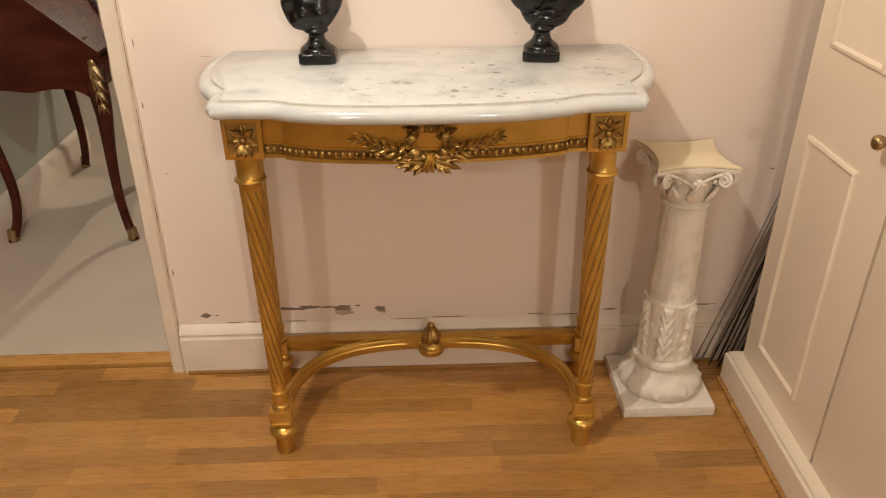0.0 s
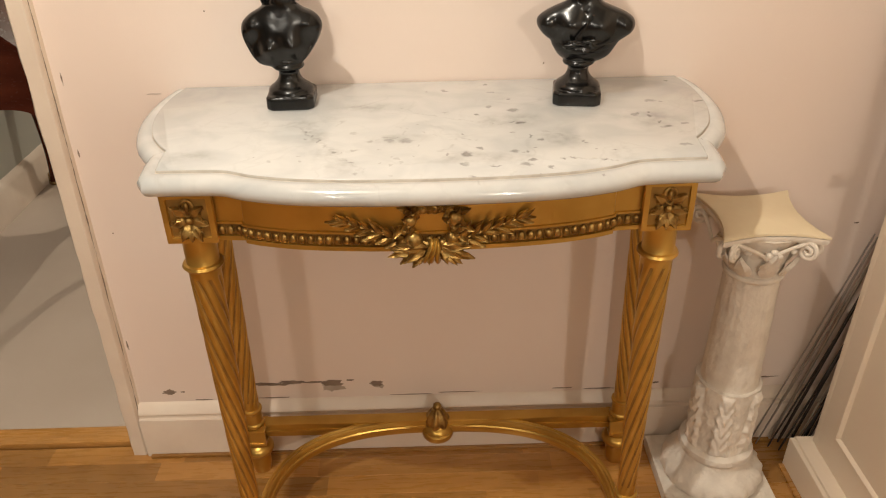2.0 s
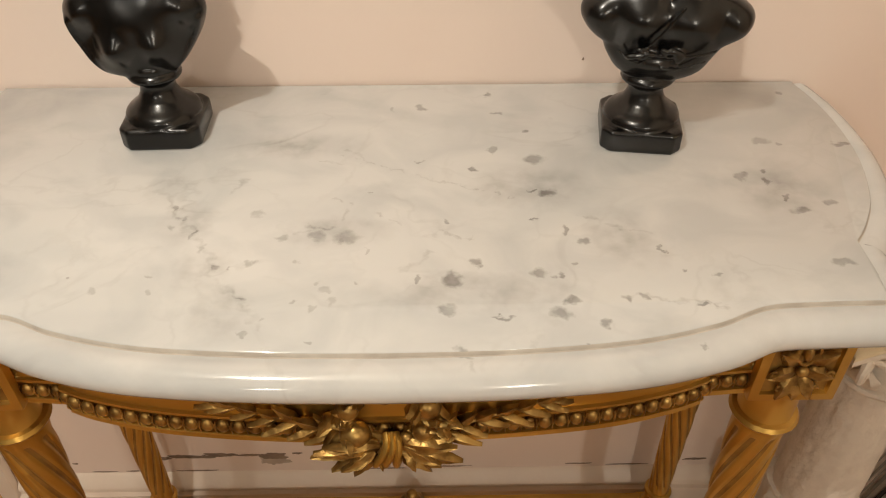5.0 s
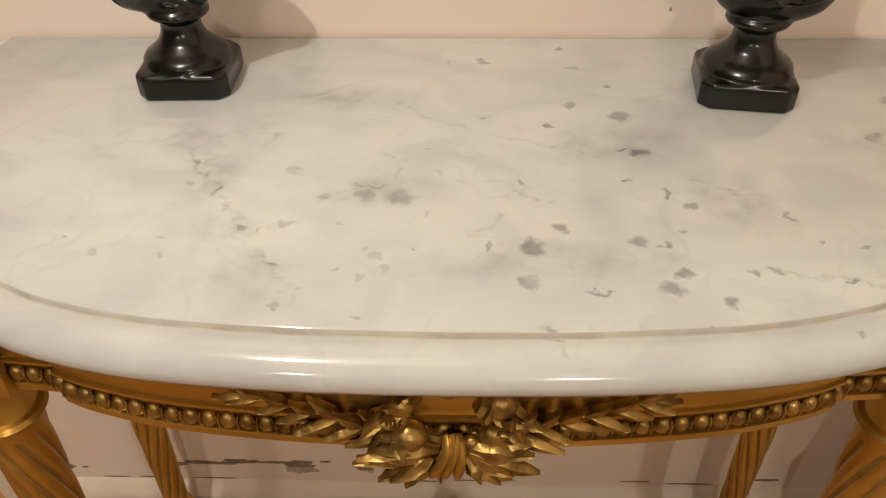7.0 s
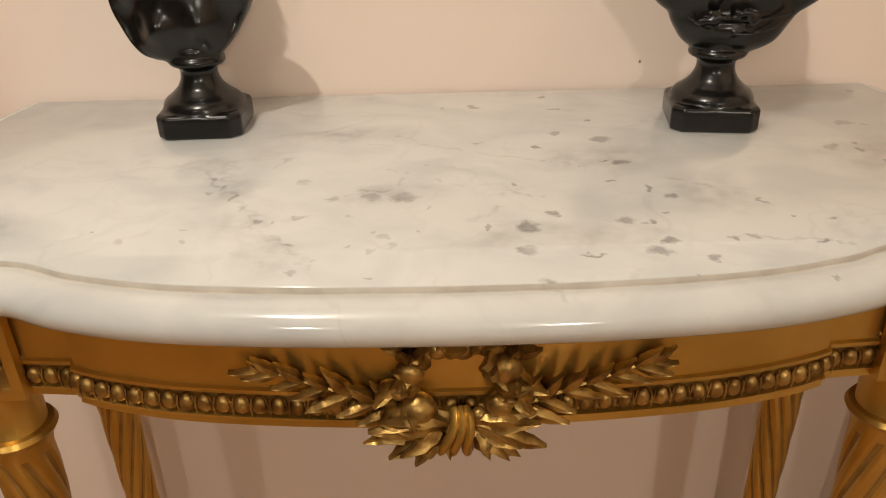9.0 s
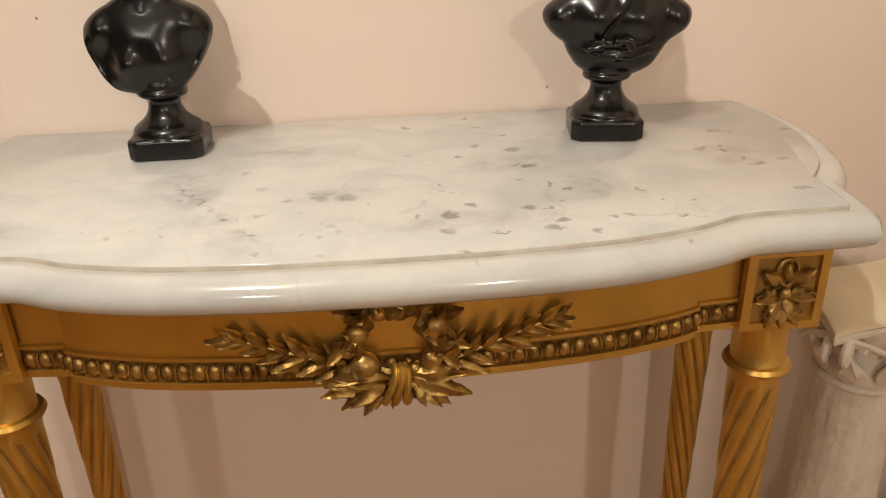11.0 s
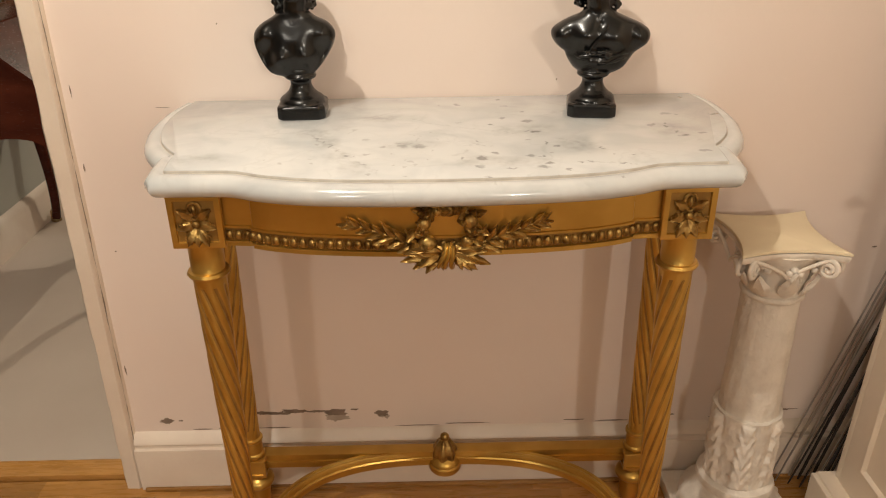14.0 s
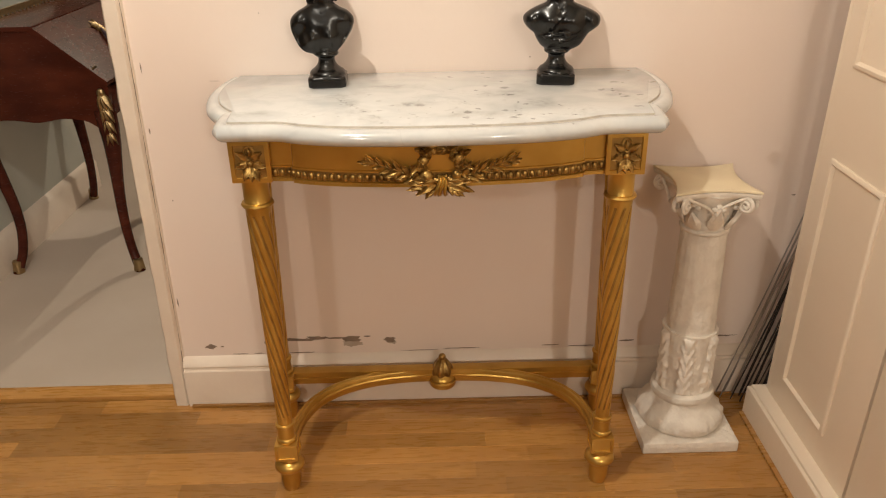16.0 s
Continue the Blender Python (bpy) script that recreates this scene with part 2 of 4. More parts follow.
    cloud.inputs["Scale"].default_value, cloud.inputs["Detail"].default_value, cloud.inputs["Distortion"].default_value = 10, 9, 0.7
    L(mp.outputs[0], cloud.inputs["Vector"])
    ramp = nt.nodes.new("ShaderNodeValToRGB")
    ramp.color_ramp.elements[0].position, ramp.color_ramp.elements[1].position = 0.36, 0.57
    ramp.color_ramp.elements[0].color, ramp.color_ramp.elements[1].color = (0.54, 0.56, 0.565, 1), (0.625, 0.638, 0.635, 1)
    L(cloud.outputs["Fac"], ramp.inputs[0])
    mottle = nt.nodes.new("ShaderNodeTexNoise")
    mottle.inputs["Scale"].default_value, mottle.inputs["Detail"].default_value = 38, 6
    L(geo.outputs["Position"], mottle.inputs["Vector"])
    spotty = math_node("MULTIPLY", math_node("SUBTRACT", mottle.outputs["Fac"], 0.40, True), 3.2, True)
    grey = math_node("ADD", math_node("MULTIPLY", total, math_node("ADD", 0.46, math_node("MULTIPLY", spotty, 0.42))), math_node("MULTIPLY", vein, 0.26), True)
    crack = nt.nodes.new("ShaderNodeTexVoronoi")
    crack.feature = "DISTANCE_TO_EDGE"
    crack.inputs["Scale"].default_value = 11
    wide = nt.nodes.new("ShaderNodeVectorMath")
    wide.operation = "MULTIPLY_ADD"
    L(gate.outputs["Color"], wide.inputs[0])
    wide.inputs[1].default_value = (0.10, 0.10, 0.10)
    L(pos.outputs[0], wide.inputs[2])
    L(wide.outputs[0], crack.inputs["Vector"])
    line = math_node("SUBTRACT", 1.0, math_node("MULTIPLY", crack.outputs["Distance"], 26), True)
    line = math_node("MULTIPLY", line, math_node("MULTIPLY", math_node("SUBTRACT", cloud.outputs["Fac"], 0.47, True), 5.0, True))
    grey = math_node("ADD", grey, math_node("MULTIPLY", line, 0.12), True)
    grey = math_node("ADD", grey, math_node("MULTIPLY", threads, math_node("ADD", 0.16, math_node("MULTIPLY", spotty, 0.32))), True)
    grey = math_node("ADD", grey, math_node("MULTIPLY", math_node("MULTIPLY", soft, math_node("ADD", spotty, 0.25)), 0.55), True)
    mix = nt.nodes.new("ShaderNodeMix")
    mix.data_type = "RGBA"
    L(grey, mix.inputs["Factor"])
    L(ramp.outputs[0], mix.inputs["A"])
    mix.inputs["B"].default_value = (0.23, 0.225, 0.22, 1)
    L(mix.outputs["Result"], b.inputs["Base Color"])
    b.inputs["IOR"].default_value = 1.66
    b.inputs["Coat Weight"].default_value = 0.25
    b.inputs["Coat Roughness"].default_value = 0.06
    rr = nt.nodes.new("ShaderNodeMapRange")
    rr.inputs["To Min"].default_value, rr.inputs["To Max"].default_value = 0.07, 0.15
    L(cloud.outputs["Fac"], rr.inputs["Value"])
    L(rr.outputs[0], b.inputs["Roughness"])
    return m


MARBLE = marble_material()
GRIME = material("marble_grime", (0.56, 0.52, 0.46), 0.6, dark=(0.44, 0.40, 0.35), scale=50)


# ---- mesh helpers ----
def part(name, bm, mat, parent=None, label="", smooth=True, angle=40):
    bmesh.ops.recalc_face_normals(bm, faces=bm.faces)
    me = bpy.data.meshes.new(name)
    bm.to_mesh(me)
    bm.free()
    me.materials.append(mat)
    if smooth:
        me.shade_smooth()
        me.set_sharp_from_angle(angle=radians(angle))
    ob = new(name, me)
    if parent:
        ob.parent = parent
    if label:
        ob["label"] = label
    return ob


def thing(name, place, label, category, group="", kind=""):
    ob = new(name)
    ob.location = place
    ob.empty_display_size = 0.05
    return tagged(ob, label, category, group, kind)


def box(bm, x0, x1, y0, y1, z0, z1, bevel=0.0):
    m = Matrix.Translation(((x0 + x1) / 2, (y0 + y1) / 2, (z0 + z1) / 2)) @ Matrix.Diagonal((x1 - x0, y1 - y0, z1 - z0, 1))
    made = bmesh.ops.create_cube(bm, size=1, matrix=m)
    if bevel:
        es = list({e for v in made["verts"] for e in v.link_edges})
        bmesh.ops.bevel(bm, geom=es, offset=bevel, segments=2, affect="EDGES", profile=0.6)
    return bm


def boxed(*a, bevel=0.0):
    return box(bmesh.new(), *a, bevel=bevel)


def grid_faces(bm, rows, close_u=True, cap=True):
    n = len(rows[0])
    for a, c in zip(rows, rows[1:]):
        for i in range(n if close_u else n - 1):
            j = (i + 1) % n
            bm.faces.new((a[i], a[j], c[j], c[i]))
    if cap and close_u:
        bm.faces.new(rows[0][::-1])
        bm.faces.new(rows[-1])


def lathe(bm, profile, centre=(0, 0, 0), seg=32, shape=None, cap=True):
    """profile: (radius, z); shape(angle, z) scales the radius."""
    rows = []
    for r, z in profile:
        ring = []
        for i in range(seg):
            a = 2 * math.pi * i / seg
            k = r * (shape(a, z) if shape else 1)
            ring.append(bm.verts.new((centre[0] + k * math.cos(a), centre[1] + k * math.sin(a), centre[2] + z)))
        rows.append(ring)
    grid_faces(bm, rows, cap=cap)
    return bm


def ellipsoid(bm, place, radii, turn=(0, 0, 0), u=16, v=10):
    m = Matrix.LocRotScale(place, Euler([radians(a) for a in turn]), Vector(radii))
    south, north = bm.verts.new(m @ Vector((0, 0, -1))), bm.verts.new(m @ Vector((0, 0, 1)))
    rows = []
    for i in range(1, v):
        h = math.pi * i / v
        rows.append([bm.verts.new(m @ Vector((math.sin(h) * math.cos(2 * math.pi * k / u), math.sin(h) * math.sin(2 * math.pi * k / u), -math.cos(h)))) for k in range(u)])
    grid_faces(bm, rows, cap=False)
    for k in range(u):
        bm.faces.new((south, rows[0][(k + 1) % u], rows[0][k]))
        bm.faces.new((north, rows[-1][k], rows[-1][(k + 1) % u]))
    return bm


def tube(bm, points, radii, seg=10, flat=1.0, up=Vector((0, 0, 1))):
    """A swept round or flattened bar along points."""
    pts = [Vector(p) for p in points]
    rows = []
    for i, p in enumerate(pts):
        d = (pts[min(i + 1, len(pts) - 1)] - pts[max(i - 1, 0)]).normalized()
        s = d.cross(up)
        s = s.normalized() if s.length > 1e-4 else Vector((1, 0, 0))
        t = s.cross(d).normalized()
        r = radii[i] if isinstance(radii, (list, tuple)) else radii
        rows.append([bm.verts.new(p + s * (r * math.cos(2 * math.pi * k / seg)) + t * (r * flat * math.sin(2 * math.pi * k / seg))) for k in range(seg)])
    grid_faces(bm, rows)
    return bm


def sweep(bm, path, profile, closed=False, back=None):
    """path: (x, y) points; profile: (offset to the right of the path, z). A moulding along the path."""
    n = len(path)
    rows = []
    for i, (x, y) in enumerate(path):
        p = Vector((x, y))
        a = Vector(path[i - 1]) if i or closed else None
        c = Vector(path[(i + 1) % n]) if i < n - 1 or closed else None
        d1 = (p - a).normalized() if a is not None else (c - p).normalized()
        d2 = (c - p).normalized() if c is not None else d1
        n1, n2 = Vector((d1.y, -d1.x)), Vector((d2.y, -d2.x))
        nn = (n1 + n2).normalized()
        k = 1 / max(0.55, nn.dot(n1))
        row = []
        for o, z in profile:
            q = p + nn * (o * k)
            if back is not None:
                q.y = min(q.y, back)
            row.append(bm.verts.new((q.x, q.y, z)))
        rows.append(row)
    if closed:
        rows.append(rows[0])
    for a, c in zip(rows, rows[1:]):
        for i in range(len(profile) - 1):
            bm.faces.new((a[i], a[i + 1], c[i + 1], c[i]))
    return rows


def smooth_path(points, steps=6):
    """A soft line through points."""
    out = []
    P = [Vector(p) for p in points]
    for i in range(len(P) - 1):
        a, b, c, d = P[max(i - 1, 0)], P[i], P[i + 1], P[min(i + 2, len(P) - 1)]
        for k in range(steps):
            t = k / steps
            out.append(0.5 * ((2 * b) + (c - a) * t + (2 * a - 5 * b + 4 * c - d) * t * t + (3 * b - a - 3 * c + d) * t ** 3))
    out.append(P[-1])
    return [tuple(p) for p in out]


def leaf(bm, base, way, length, width, normal, lift=0.004, curl=0.0, n=6, lobes=0):
    """A carved leaf: a pointed, domed blade with a sunk middle rib and a closed back."""
    base, way, normal = Vector(base), Vector(way).normalized(), Vector(normal).normalized()
    side = way.cross(normal).normalized()
    normal = side.cross(way).normalized()
    cols = (-1, -0.55, 0, 0.55, 1)
    top, low = [], []
    for i in range(n + 1):
        u = i / n
        w = width * 0.5 * max(0.03, math.sin(math.pi * min(1, 0.06 + u * 0.94) ** 0.75))
        if lobes:
            w *= 1 - 0.30 * abs(math.cos(math.pi * lobes * u)) ** 3
        h = lift * (0.4 + math.sin(math.pi * u)) + curl * u * u
        top.append([bm.verts.new(base + way * (length * u) + side * (w * c) + normal * (h * (1 - 0.75 * c * c - (0.35 if c == 0 else 0)))) for c in cols])
        low.append([bm.verts.new(base + way * (length * u) + side * (w * c) + normal * (curl * u * u - 0.3 * lift)) for c in (-1, 1)])
    for i in range(n):
        for k in range(4):
            bm.faces.new((top[i][k], top[i][k + 1], top[i + 1][k + 1], top[i + 1][k]))
        bm.faces.new((low[i][0], low[i + 1][0], low[i + 1][1], low[i][1]))
        bm.faces.new((top[i][0], top[i + 1][0], low[i + 1][0], low[i][0]))
        bm.faces.new((top[i][4], low[i][1], low[i + 1][1], top[i + 1][4]))
    bm.faces.new((top[0][0], low[0][0], low[0][1], top[0][4], top[0][3], top[0][2], top[0][1]))
    bm.faces.new((top[n][4], low[n][1], low[n][0], top[n][0], top[n][1], top[n][2], top[n][3]))
    return bm


# ---- the room ----
WY = 0.006   # face of the wall behind the table
LEAN = 0.018  # the old door frame leans a little


def structure(name, bm, mat, label, category):
    return tagged(part(name, bm, mat), label, category, kind="structure")


structure("wall_north", boxed(-0.672, 2.2, WY, 0.12, 0, 2.6), WALL, "pale pink painted plaster wall, scuffed and chipped above the skirting", "wall")
structure("wall_over_door", boxed(-1.75, -0.672, WY, 0.12, 2.05, 2.6), WALL, "pale pink plaster wall over the doorway", "wall")
structure("wall_north_far", boxed(-3.0, -1.75, WY, 0.12, 0, 2.6), WALL, "pale pink painted plaster wall beside the doorway", "wall")
# unseen walls added to close the room, dark to hold down bounce light
structure("wall_west", boxed(-3.1, -3.0, -4.2, 3.4, 0, 2.6), HALL, "plain unseen closing wall, painted dark to cut bounce light", "wall")
structure("wall_south", boxed(-3.1, 2.3, -4.3, -4.2, 0, 2.6), HALL, "plain unseen closing wall, painted dark to cut bounce light", "wall")
structure("wall_east", boxed(2.2, 2.3, -4.2, 3.4, 0, 2.6), HALL, "plain unseen closing wall, painted dark to cut bounce light", "wall")
# this wall is dark so the bureau's fall mirrors less light
structure("wall_back_room", boxed(-3.0, 2.2, 3.3, 3.4, 0, 2.6), HALL, "plain wall of the next room, painted dark to cut reflections", "wall")
# unseen ceiling, mid-toned for the same reason as the closing walls
structure("ceiling", boxed(-3.1, 2.3, -4.3, 3.4, 2.6, 2.7), CEIL, "plain unseen ceiling, toned down to cut bounce light", "ceiling")
structure("ground", boxed(-3.1, 2.3, -4.3, 3.4, -0.2, -0.02), OAKEDGE, "dark sub-floor under the boards", "floor")
structure("floor_next_room", boxed(-3.0, 2.2, 0.075, 3.3, -0.02, 0.0), PALE, "pale grey smooth floor of the next room", "floor")

# low grey partition with skirting in the next room
structure("wall_partition", boxed(-1.66, -1.54, 0.12, 1.62, 0, 2.6), GREYWALL, "glossy grey-green painted panel wall in the next room", "wall")
bm = bmesh.new()
sweep(bm, [(-1.54, 0.12), (-1.54, 1.62)], [(0.0, 0.0), (0.022, 0.0), (0.022, 0.115), (0.017, 0.122), (0.012, 0.132), (0.0, 0.14)])
structure("baseboard_next_room", bm, TRIM, "off-white skirting board in the next room", "skirting")

# skirting under the pink wall
bm = bmesh.new()
rows = sweep(bm, [(-0.664, WY), (0.95, WY)], [(0.0, 0.0), (0.024, 0.0), (0.024, 0.1035), (0.0235, 0.1065), (0.0165, 0.1080), (0.0155, 0.1130), (0.0185, 0.118), (0.016, 0.125), (0.010, 0.130), (0.006, 0.137), (0.0, 0.141)])
bm.faces.new(rows[0])
structure("baseboard", bm, TRIM, "cream painted skirting board with a moulded top, chipped", "skirting")
structure("baseboard_fillet", boxed(-0.655, 0.76, -0.027, -0.018, 0, 0.008, bevel=0.002), OAK, "thin oak strip at the foot of the skirting", "trim")

# door frame: a worn narrow architrave and lining
bm = bmesh.new()
cols = []
for k in range(61):
    z = 2.05 * k / 60
    w = 0.0022 * noise.noise((0.3, 1.7, z * 9)) + 0.0018 * noise.noise((2.2, 0.4, z * 31))
    x = -0.705 + LEAN * z
    cols.append([bm.verts.new(p) for p in ((x + 0.004 + w, 0.12, z), (x + w, 0.02, z), (x + 0.001 + w * 1.6, -0.006, z), (x + 0.006 + w, -0.0135, z), (x + 0.0335, -0.0145, z), (x + 0.0355, -0.0125, z), (x + 0.0368 + 0.5 * w, -0.002, z), (x + 0.0385 + 0.4 * w, -0.002, z), (x + 0.0405 + 0.3 * w, 0.0045, z), (x + 0.043, 0.02, z))])
grid_faces(bm, cols, close_u=True)
structure("door_frame", bm, TRIM, "worn cream painted timber door frame with rubbed edges", "door frame")
frame_crack = bmesh.new()
cols = []
for k in range(241):
    z = 0.012 + 2.0 * k / 240
    x = -0.705 + LEAN * z + 0.0376 + 0.0010 * noise.noise((4.4, 0.2, z * 22))
    wd = max(0.0002, 0.0007 + 0.0016 * noise.noise((1.1, 5.0, z * 14)) + 0.0010 * noise.noise((7.7, 1.0, z * 60)))
    cols.append([frame_crack.verts.new((x - wd, -0.0024, z)), frame_crack.verts.new((x + wd, -0.0024, z))])
grid_faces(frame_crack, cols, close_u=False)
structure("trim_joint", frame_crack, PEEL, "open brown joint between door frame and wall", "trim")
structure("door_frame_left", boxed(-1.79, -1.75, -0.014, 0.12, 0, 2.05, bevel=0.003), TRIM, "cream painted timber door frame", "door frame")
structure("door_head", boxed(-1.79, -0.62, -0.014, 0.12, 2.05, 2.09, bevel=0.003), TRIM, "cream painted timber door head", "door frame")
structure("threshold", boxed(-1.75, -0.69, 0.026, 0.078, -0.02, 0.006, bevel=0.003), OAK, "oak threshold strip in the doorway", "threshold")


def flake(name, x, z, w, h, seed, mat, label, y=WY):
    """A patch of lost paint with a ragged outline."""
    rng = random.Random(seed)
    bm = bmesh.new()
    n = 54
    f, b = [], []
    for i in range(n):
        a = 2 * math.pi * i / n
        r = 0.74 + 0.34 * noise.noise((math.cos(a) * 2.2 + seed, math.sin(a) * 2.2, 0.5)) + 0.22 * noise.noise((math.cos(a) * 6, math.sin(a) * 6 + seed, 1.5)) + 0.12 * (rng.random() - 0.5)
        p = (x + w / 2 * r * math.cos(a), z + h / 2 * r * math.sin(a))
        f.append(bm.verts.new((p[0], y - 0.0008, p[1])))
        b.append(bm.verts.new((p[0], y + 0.002, p[1])))
    bm.faces.new(f)
    for i in range(n):
        j = (i + 1) % n
        bm.faces.new((f[i], f[j], b[j], b[i]))
    ob = part(name, bm, mat, smooth=False)
    return tagged(ob, label, "paint chip", "paint chips above the skirting")


CHIP = "grey patch of bare plaster where wall paint has flaked"
for i, (x, z, w, h) in enumerate([(-0.588, 0.168, 0.034, 0.018), (-0.383, 0.184, 0.050, 0.011), (-0.318, 0.187, 0.075, 0.012), (-0.440, 0.177, 0.030, 0.014),
                                  (-0.231, 0.181, 0.060, 0.022), (-0.350, 0.182, 0.06, 0.009), (-0.27, 0.186, 0.05, 0.007), (-0.415, 0.179, 0.04, 0.010), (-0.190, 0.189, 0.020, 0.006), (-0.131, 0.177, 0.036, 0.020), (-0.56, 0.168, 0.013, 0.004)]):
    flake("paint_chip", x, z, w, h, 11 + i * 7, PEEL, CHIP)
flake("paint_chip", -0.229, 0.170, 0.066, 0.030, 41, WORN, "patch of older grey paint under the flaked paint", y=WY + 0.0004)
flake("paint_chip", -0.127, 0.171, 0.026, 0.018, 43, WORN, "patch of older grey paint under the flaked paint", y=WY + 0.0004)
for i, (x, z, w, h) in enumerate([(-0.52, 0.1445, 0.05, 0.003), (-0.47, 0.1455, 0.03, 0.003), (0.475, 0.158, 0.05, 0.006), (0.72, 0.166, 0.09, 0.005), (0.62, 0.150, 0.10, 0.004), (0.28, 0.150, 0.06, 0.003), (0.05, 0.147, 0.12, 0.003), (0.834, 0.552, 0.012, 0.004), (-0.480, 0.849, 0.030, 0.0009), (-0.368, 0.989, 0.003, 0.004), (-0.618, 0.572, 0.004, 0.003), (-0.634, 0.881, 0.0025, 0.024), (0.203, 0.887, 0.003, 0.004), (-0.641, 0.74, 0.004, 0.02), (-0.652, 0.30, 0.004, 0.03), (0.36, 0.146, 0.09, 0.003), (-0.06, 0.1435, 0.10, 0.0025), (-0.36, 0.1445, 0.08, 0.003)]):
    flake("paint_crack", x, z, w, h, 90 + i * 5, PEEL, "thin dark crack in the wall paint")

# ---- cupboard along the side ----
CX = 0.795
cup = thing("cupboard", (CX, -0.7, 0), "cream painted built-in cupboard with panelled doors", "cupboard")
inv = Matrix.Translation((-CX, 0.7, 0))


def side_part(name, bm, mat, parent, label=""):
    """Cupboard parts are drawn in place and lean with the old wall."""
    for v in bm.verts:
        v.co.x += 0.013 * v.co.z
    bmesh.ops.transform(bm, matrix=inv, verts=bm.verts)
    return part(name, bm, mat, parent, label)


side_part("carcass", boxed(CX + 0.040, 1.25, -3.2, -0.118, 0, 2.3), CREAM, cup)
side_part("corner_stile", boxed(CX + 0.001, CX + 0.0235, -0.133, -0.1175, 0.085, 2.3, bevel=0.002), CREAM, cup)


def panel_moulding(y0, y1, z0, z1):
    """A raised bead round a sunk panel, as one frame."""
    bm = bmesh.new()
    prof = [(0.0, 0.0), (0.0, -0.004), (0.004, -0.007), (0.009, -0.007), (0.013, -0.003), (0.014, 0.0)]
    rows = []
    for o, d in prof:
        rows.append([bm.verts.new((CX + d, y, z)) for y, z in ((y0 - o, z0 + o), (y1 + o, z0 + o), (y1 + o, z1 - o), (y0 - o, z1 - o))])
    for a, c in zip(rows, rows[1:]):
        for i in range(4):
            j = (i + 1) % 4
            bm.faces.new((a[i], a[j], c[j], c[i]))
    return bm


def cupboard_door(y0, y1, knob):
    door = side_part("door", boxed(CX, CX + 0.022, y1, y0, 0.088, 2.25, bevel=0.002), CREAM, cup)
    for z0, z1 in ((0.166, 0.711), (0.895, 2.1)) if knob == -0.466 else ():
        side_part("panel_moulding", panel_moulding(y0 - 0.055, y1 + 0.110, z0, z1), CREAM, door)
    if knob:
        bm = bmesh.new()
        m = Matrix.Translation((CX, knob, 0.80)) @ Matrix.Rotation(radians(-90), 4, "Y")
        lathe(bm, [(r * 0.74, z * 0.8) for r, z in [(0.019, 0.0), (0.019, 0.003), (0.013, 0.006), (0.008, 0.009), (0.007, 0.018), (0.013, 0.022), (0.0175, 0.029), (0.0185, 0.036), (0.016, 0.043), (0.009, 0.047), (0.002, 0.048)]], seg=24)
        bmesh.ops.transform(bm, matrix=m, verts=bm.verts)
        side_part("knob", bm, BRASS, door, "round polished brass door knob")


cupboard_door(-0.134, -0.502, -0.466)
cupboard_door(-0.510, -1.02, 0)
cupboard_door(-1.026, -1.52, -1.46)
bm = bmesh.new()
rows = sweep(bm, [(CX + 0.09, -0.132), (CX + 0.001, -0.132), (CX + 0.001, -3.2)][::-1], [(0.0, 0.0), (-0.036, 0.0), (-0.036, 0.080), (-0.033, 0.083), (-0.030, 0.084), (-0.029, 0.090), (-0.021, 0.094), (0.0, 0.094)])
side_part("plinth", bm, CREAM, cup, "cream moulded plinth along the cupboard")
side_part("floor_fillet", boxed(CX - 0.047, CX - 0.035, -3.2, -0.10, 0, 0.008, bevel=0.002), OAK, cup, "thin oak strip along the plinth")

# ---- rods leaning in the corner ----
for a, c, r, mat in (((0.716, -0.022), (0.868, -0.010, 0.535), 0.0016, STEEL), ((0.724, -0.034), (0.866, -0.030, 0.50), 0.0017, STEEL), ((0.738, -0.018), (0.872, -0.014, 0.53), 0.0022, STEEL),
                     ((0.748, -0.044), (0.875, -0.040, 0.47), 0.0020, IRON), ((0.757, -0.024), (0.880, -0.020, 0.52), 0.0030, STEEL), ((0.768, -0.056), (0.884, -0.052, 0.45), 0.0022, IRON),
                     ((0.776, -0.030), (0.890, -0.026, 0.51), 0.0030, IRON), ((0.786, -0.066), (0.892, -0.066, 0.44), 0.0020, STEEL), ((0.796, -0.040), (0.902, -0.036, 0.50), 0.0030, IRON),
                     ((0.806, -0.074), (0.905, -0.060, 0.46), 0.0024, IRON), ((0.816, -0.050), (0.915, -0.046, 0.50), 0.0034, IRON), ((0.770, -0.088), (0.888, -0.080, 0.40), 0.0015, IRON)):
    bm = bmesh.new()
    p, q = Vector((a[0], a[1], 0.002)), Vector(c)
    tube(bm, [p, p.lerp(q, 0.02), p.lerp(q, 0.5) + Vector((0.001, 0, -0.002)), p.lerp(q, 0.98), q], [r * 0.7, r, r, r, r * 0.7], seg=10, up=Vector((0, 1, 0)))
    tagged(part("rod", bm, mat), "thin steel rod leaning in the corner" if mat is STEEL else "dark iron rod leaning in the corner", "rod", "rods leaning in the corner")

# ---- console table ----
table = thing("console_table", (0, 0, 0), "gilt wood console table with white marble top, against the wall", "console table")

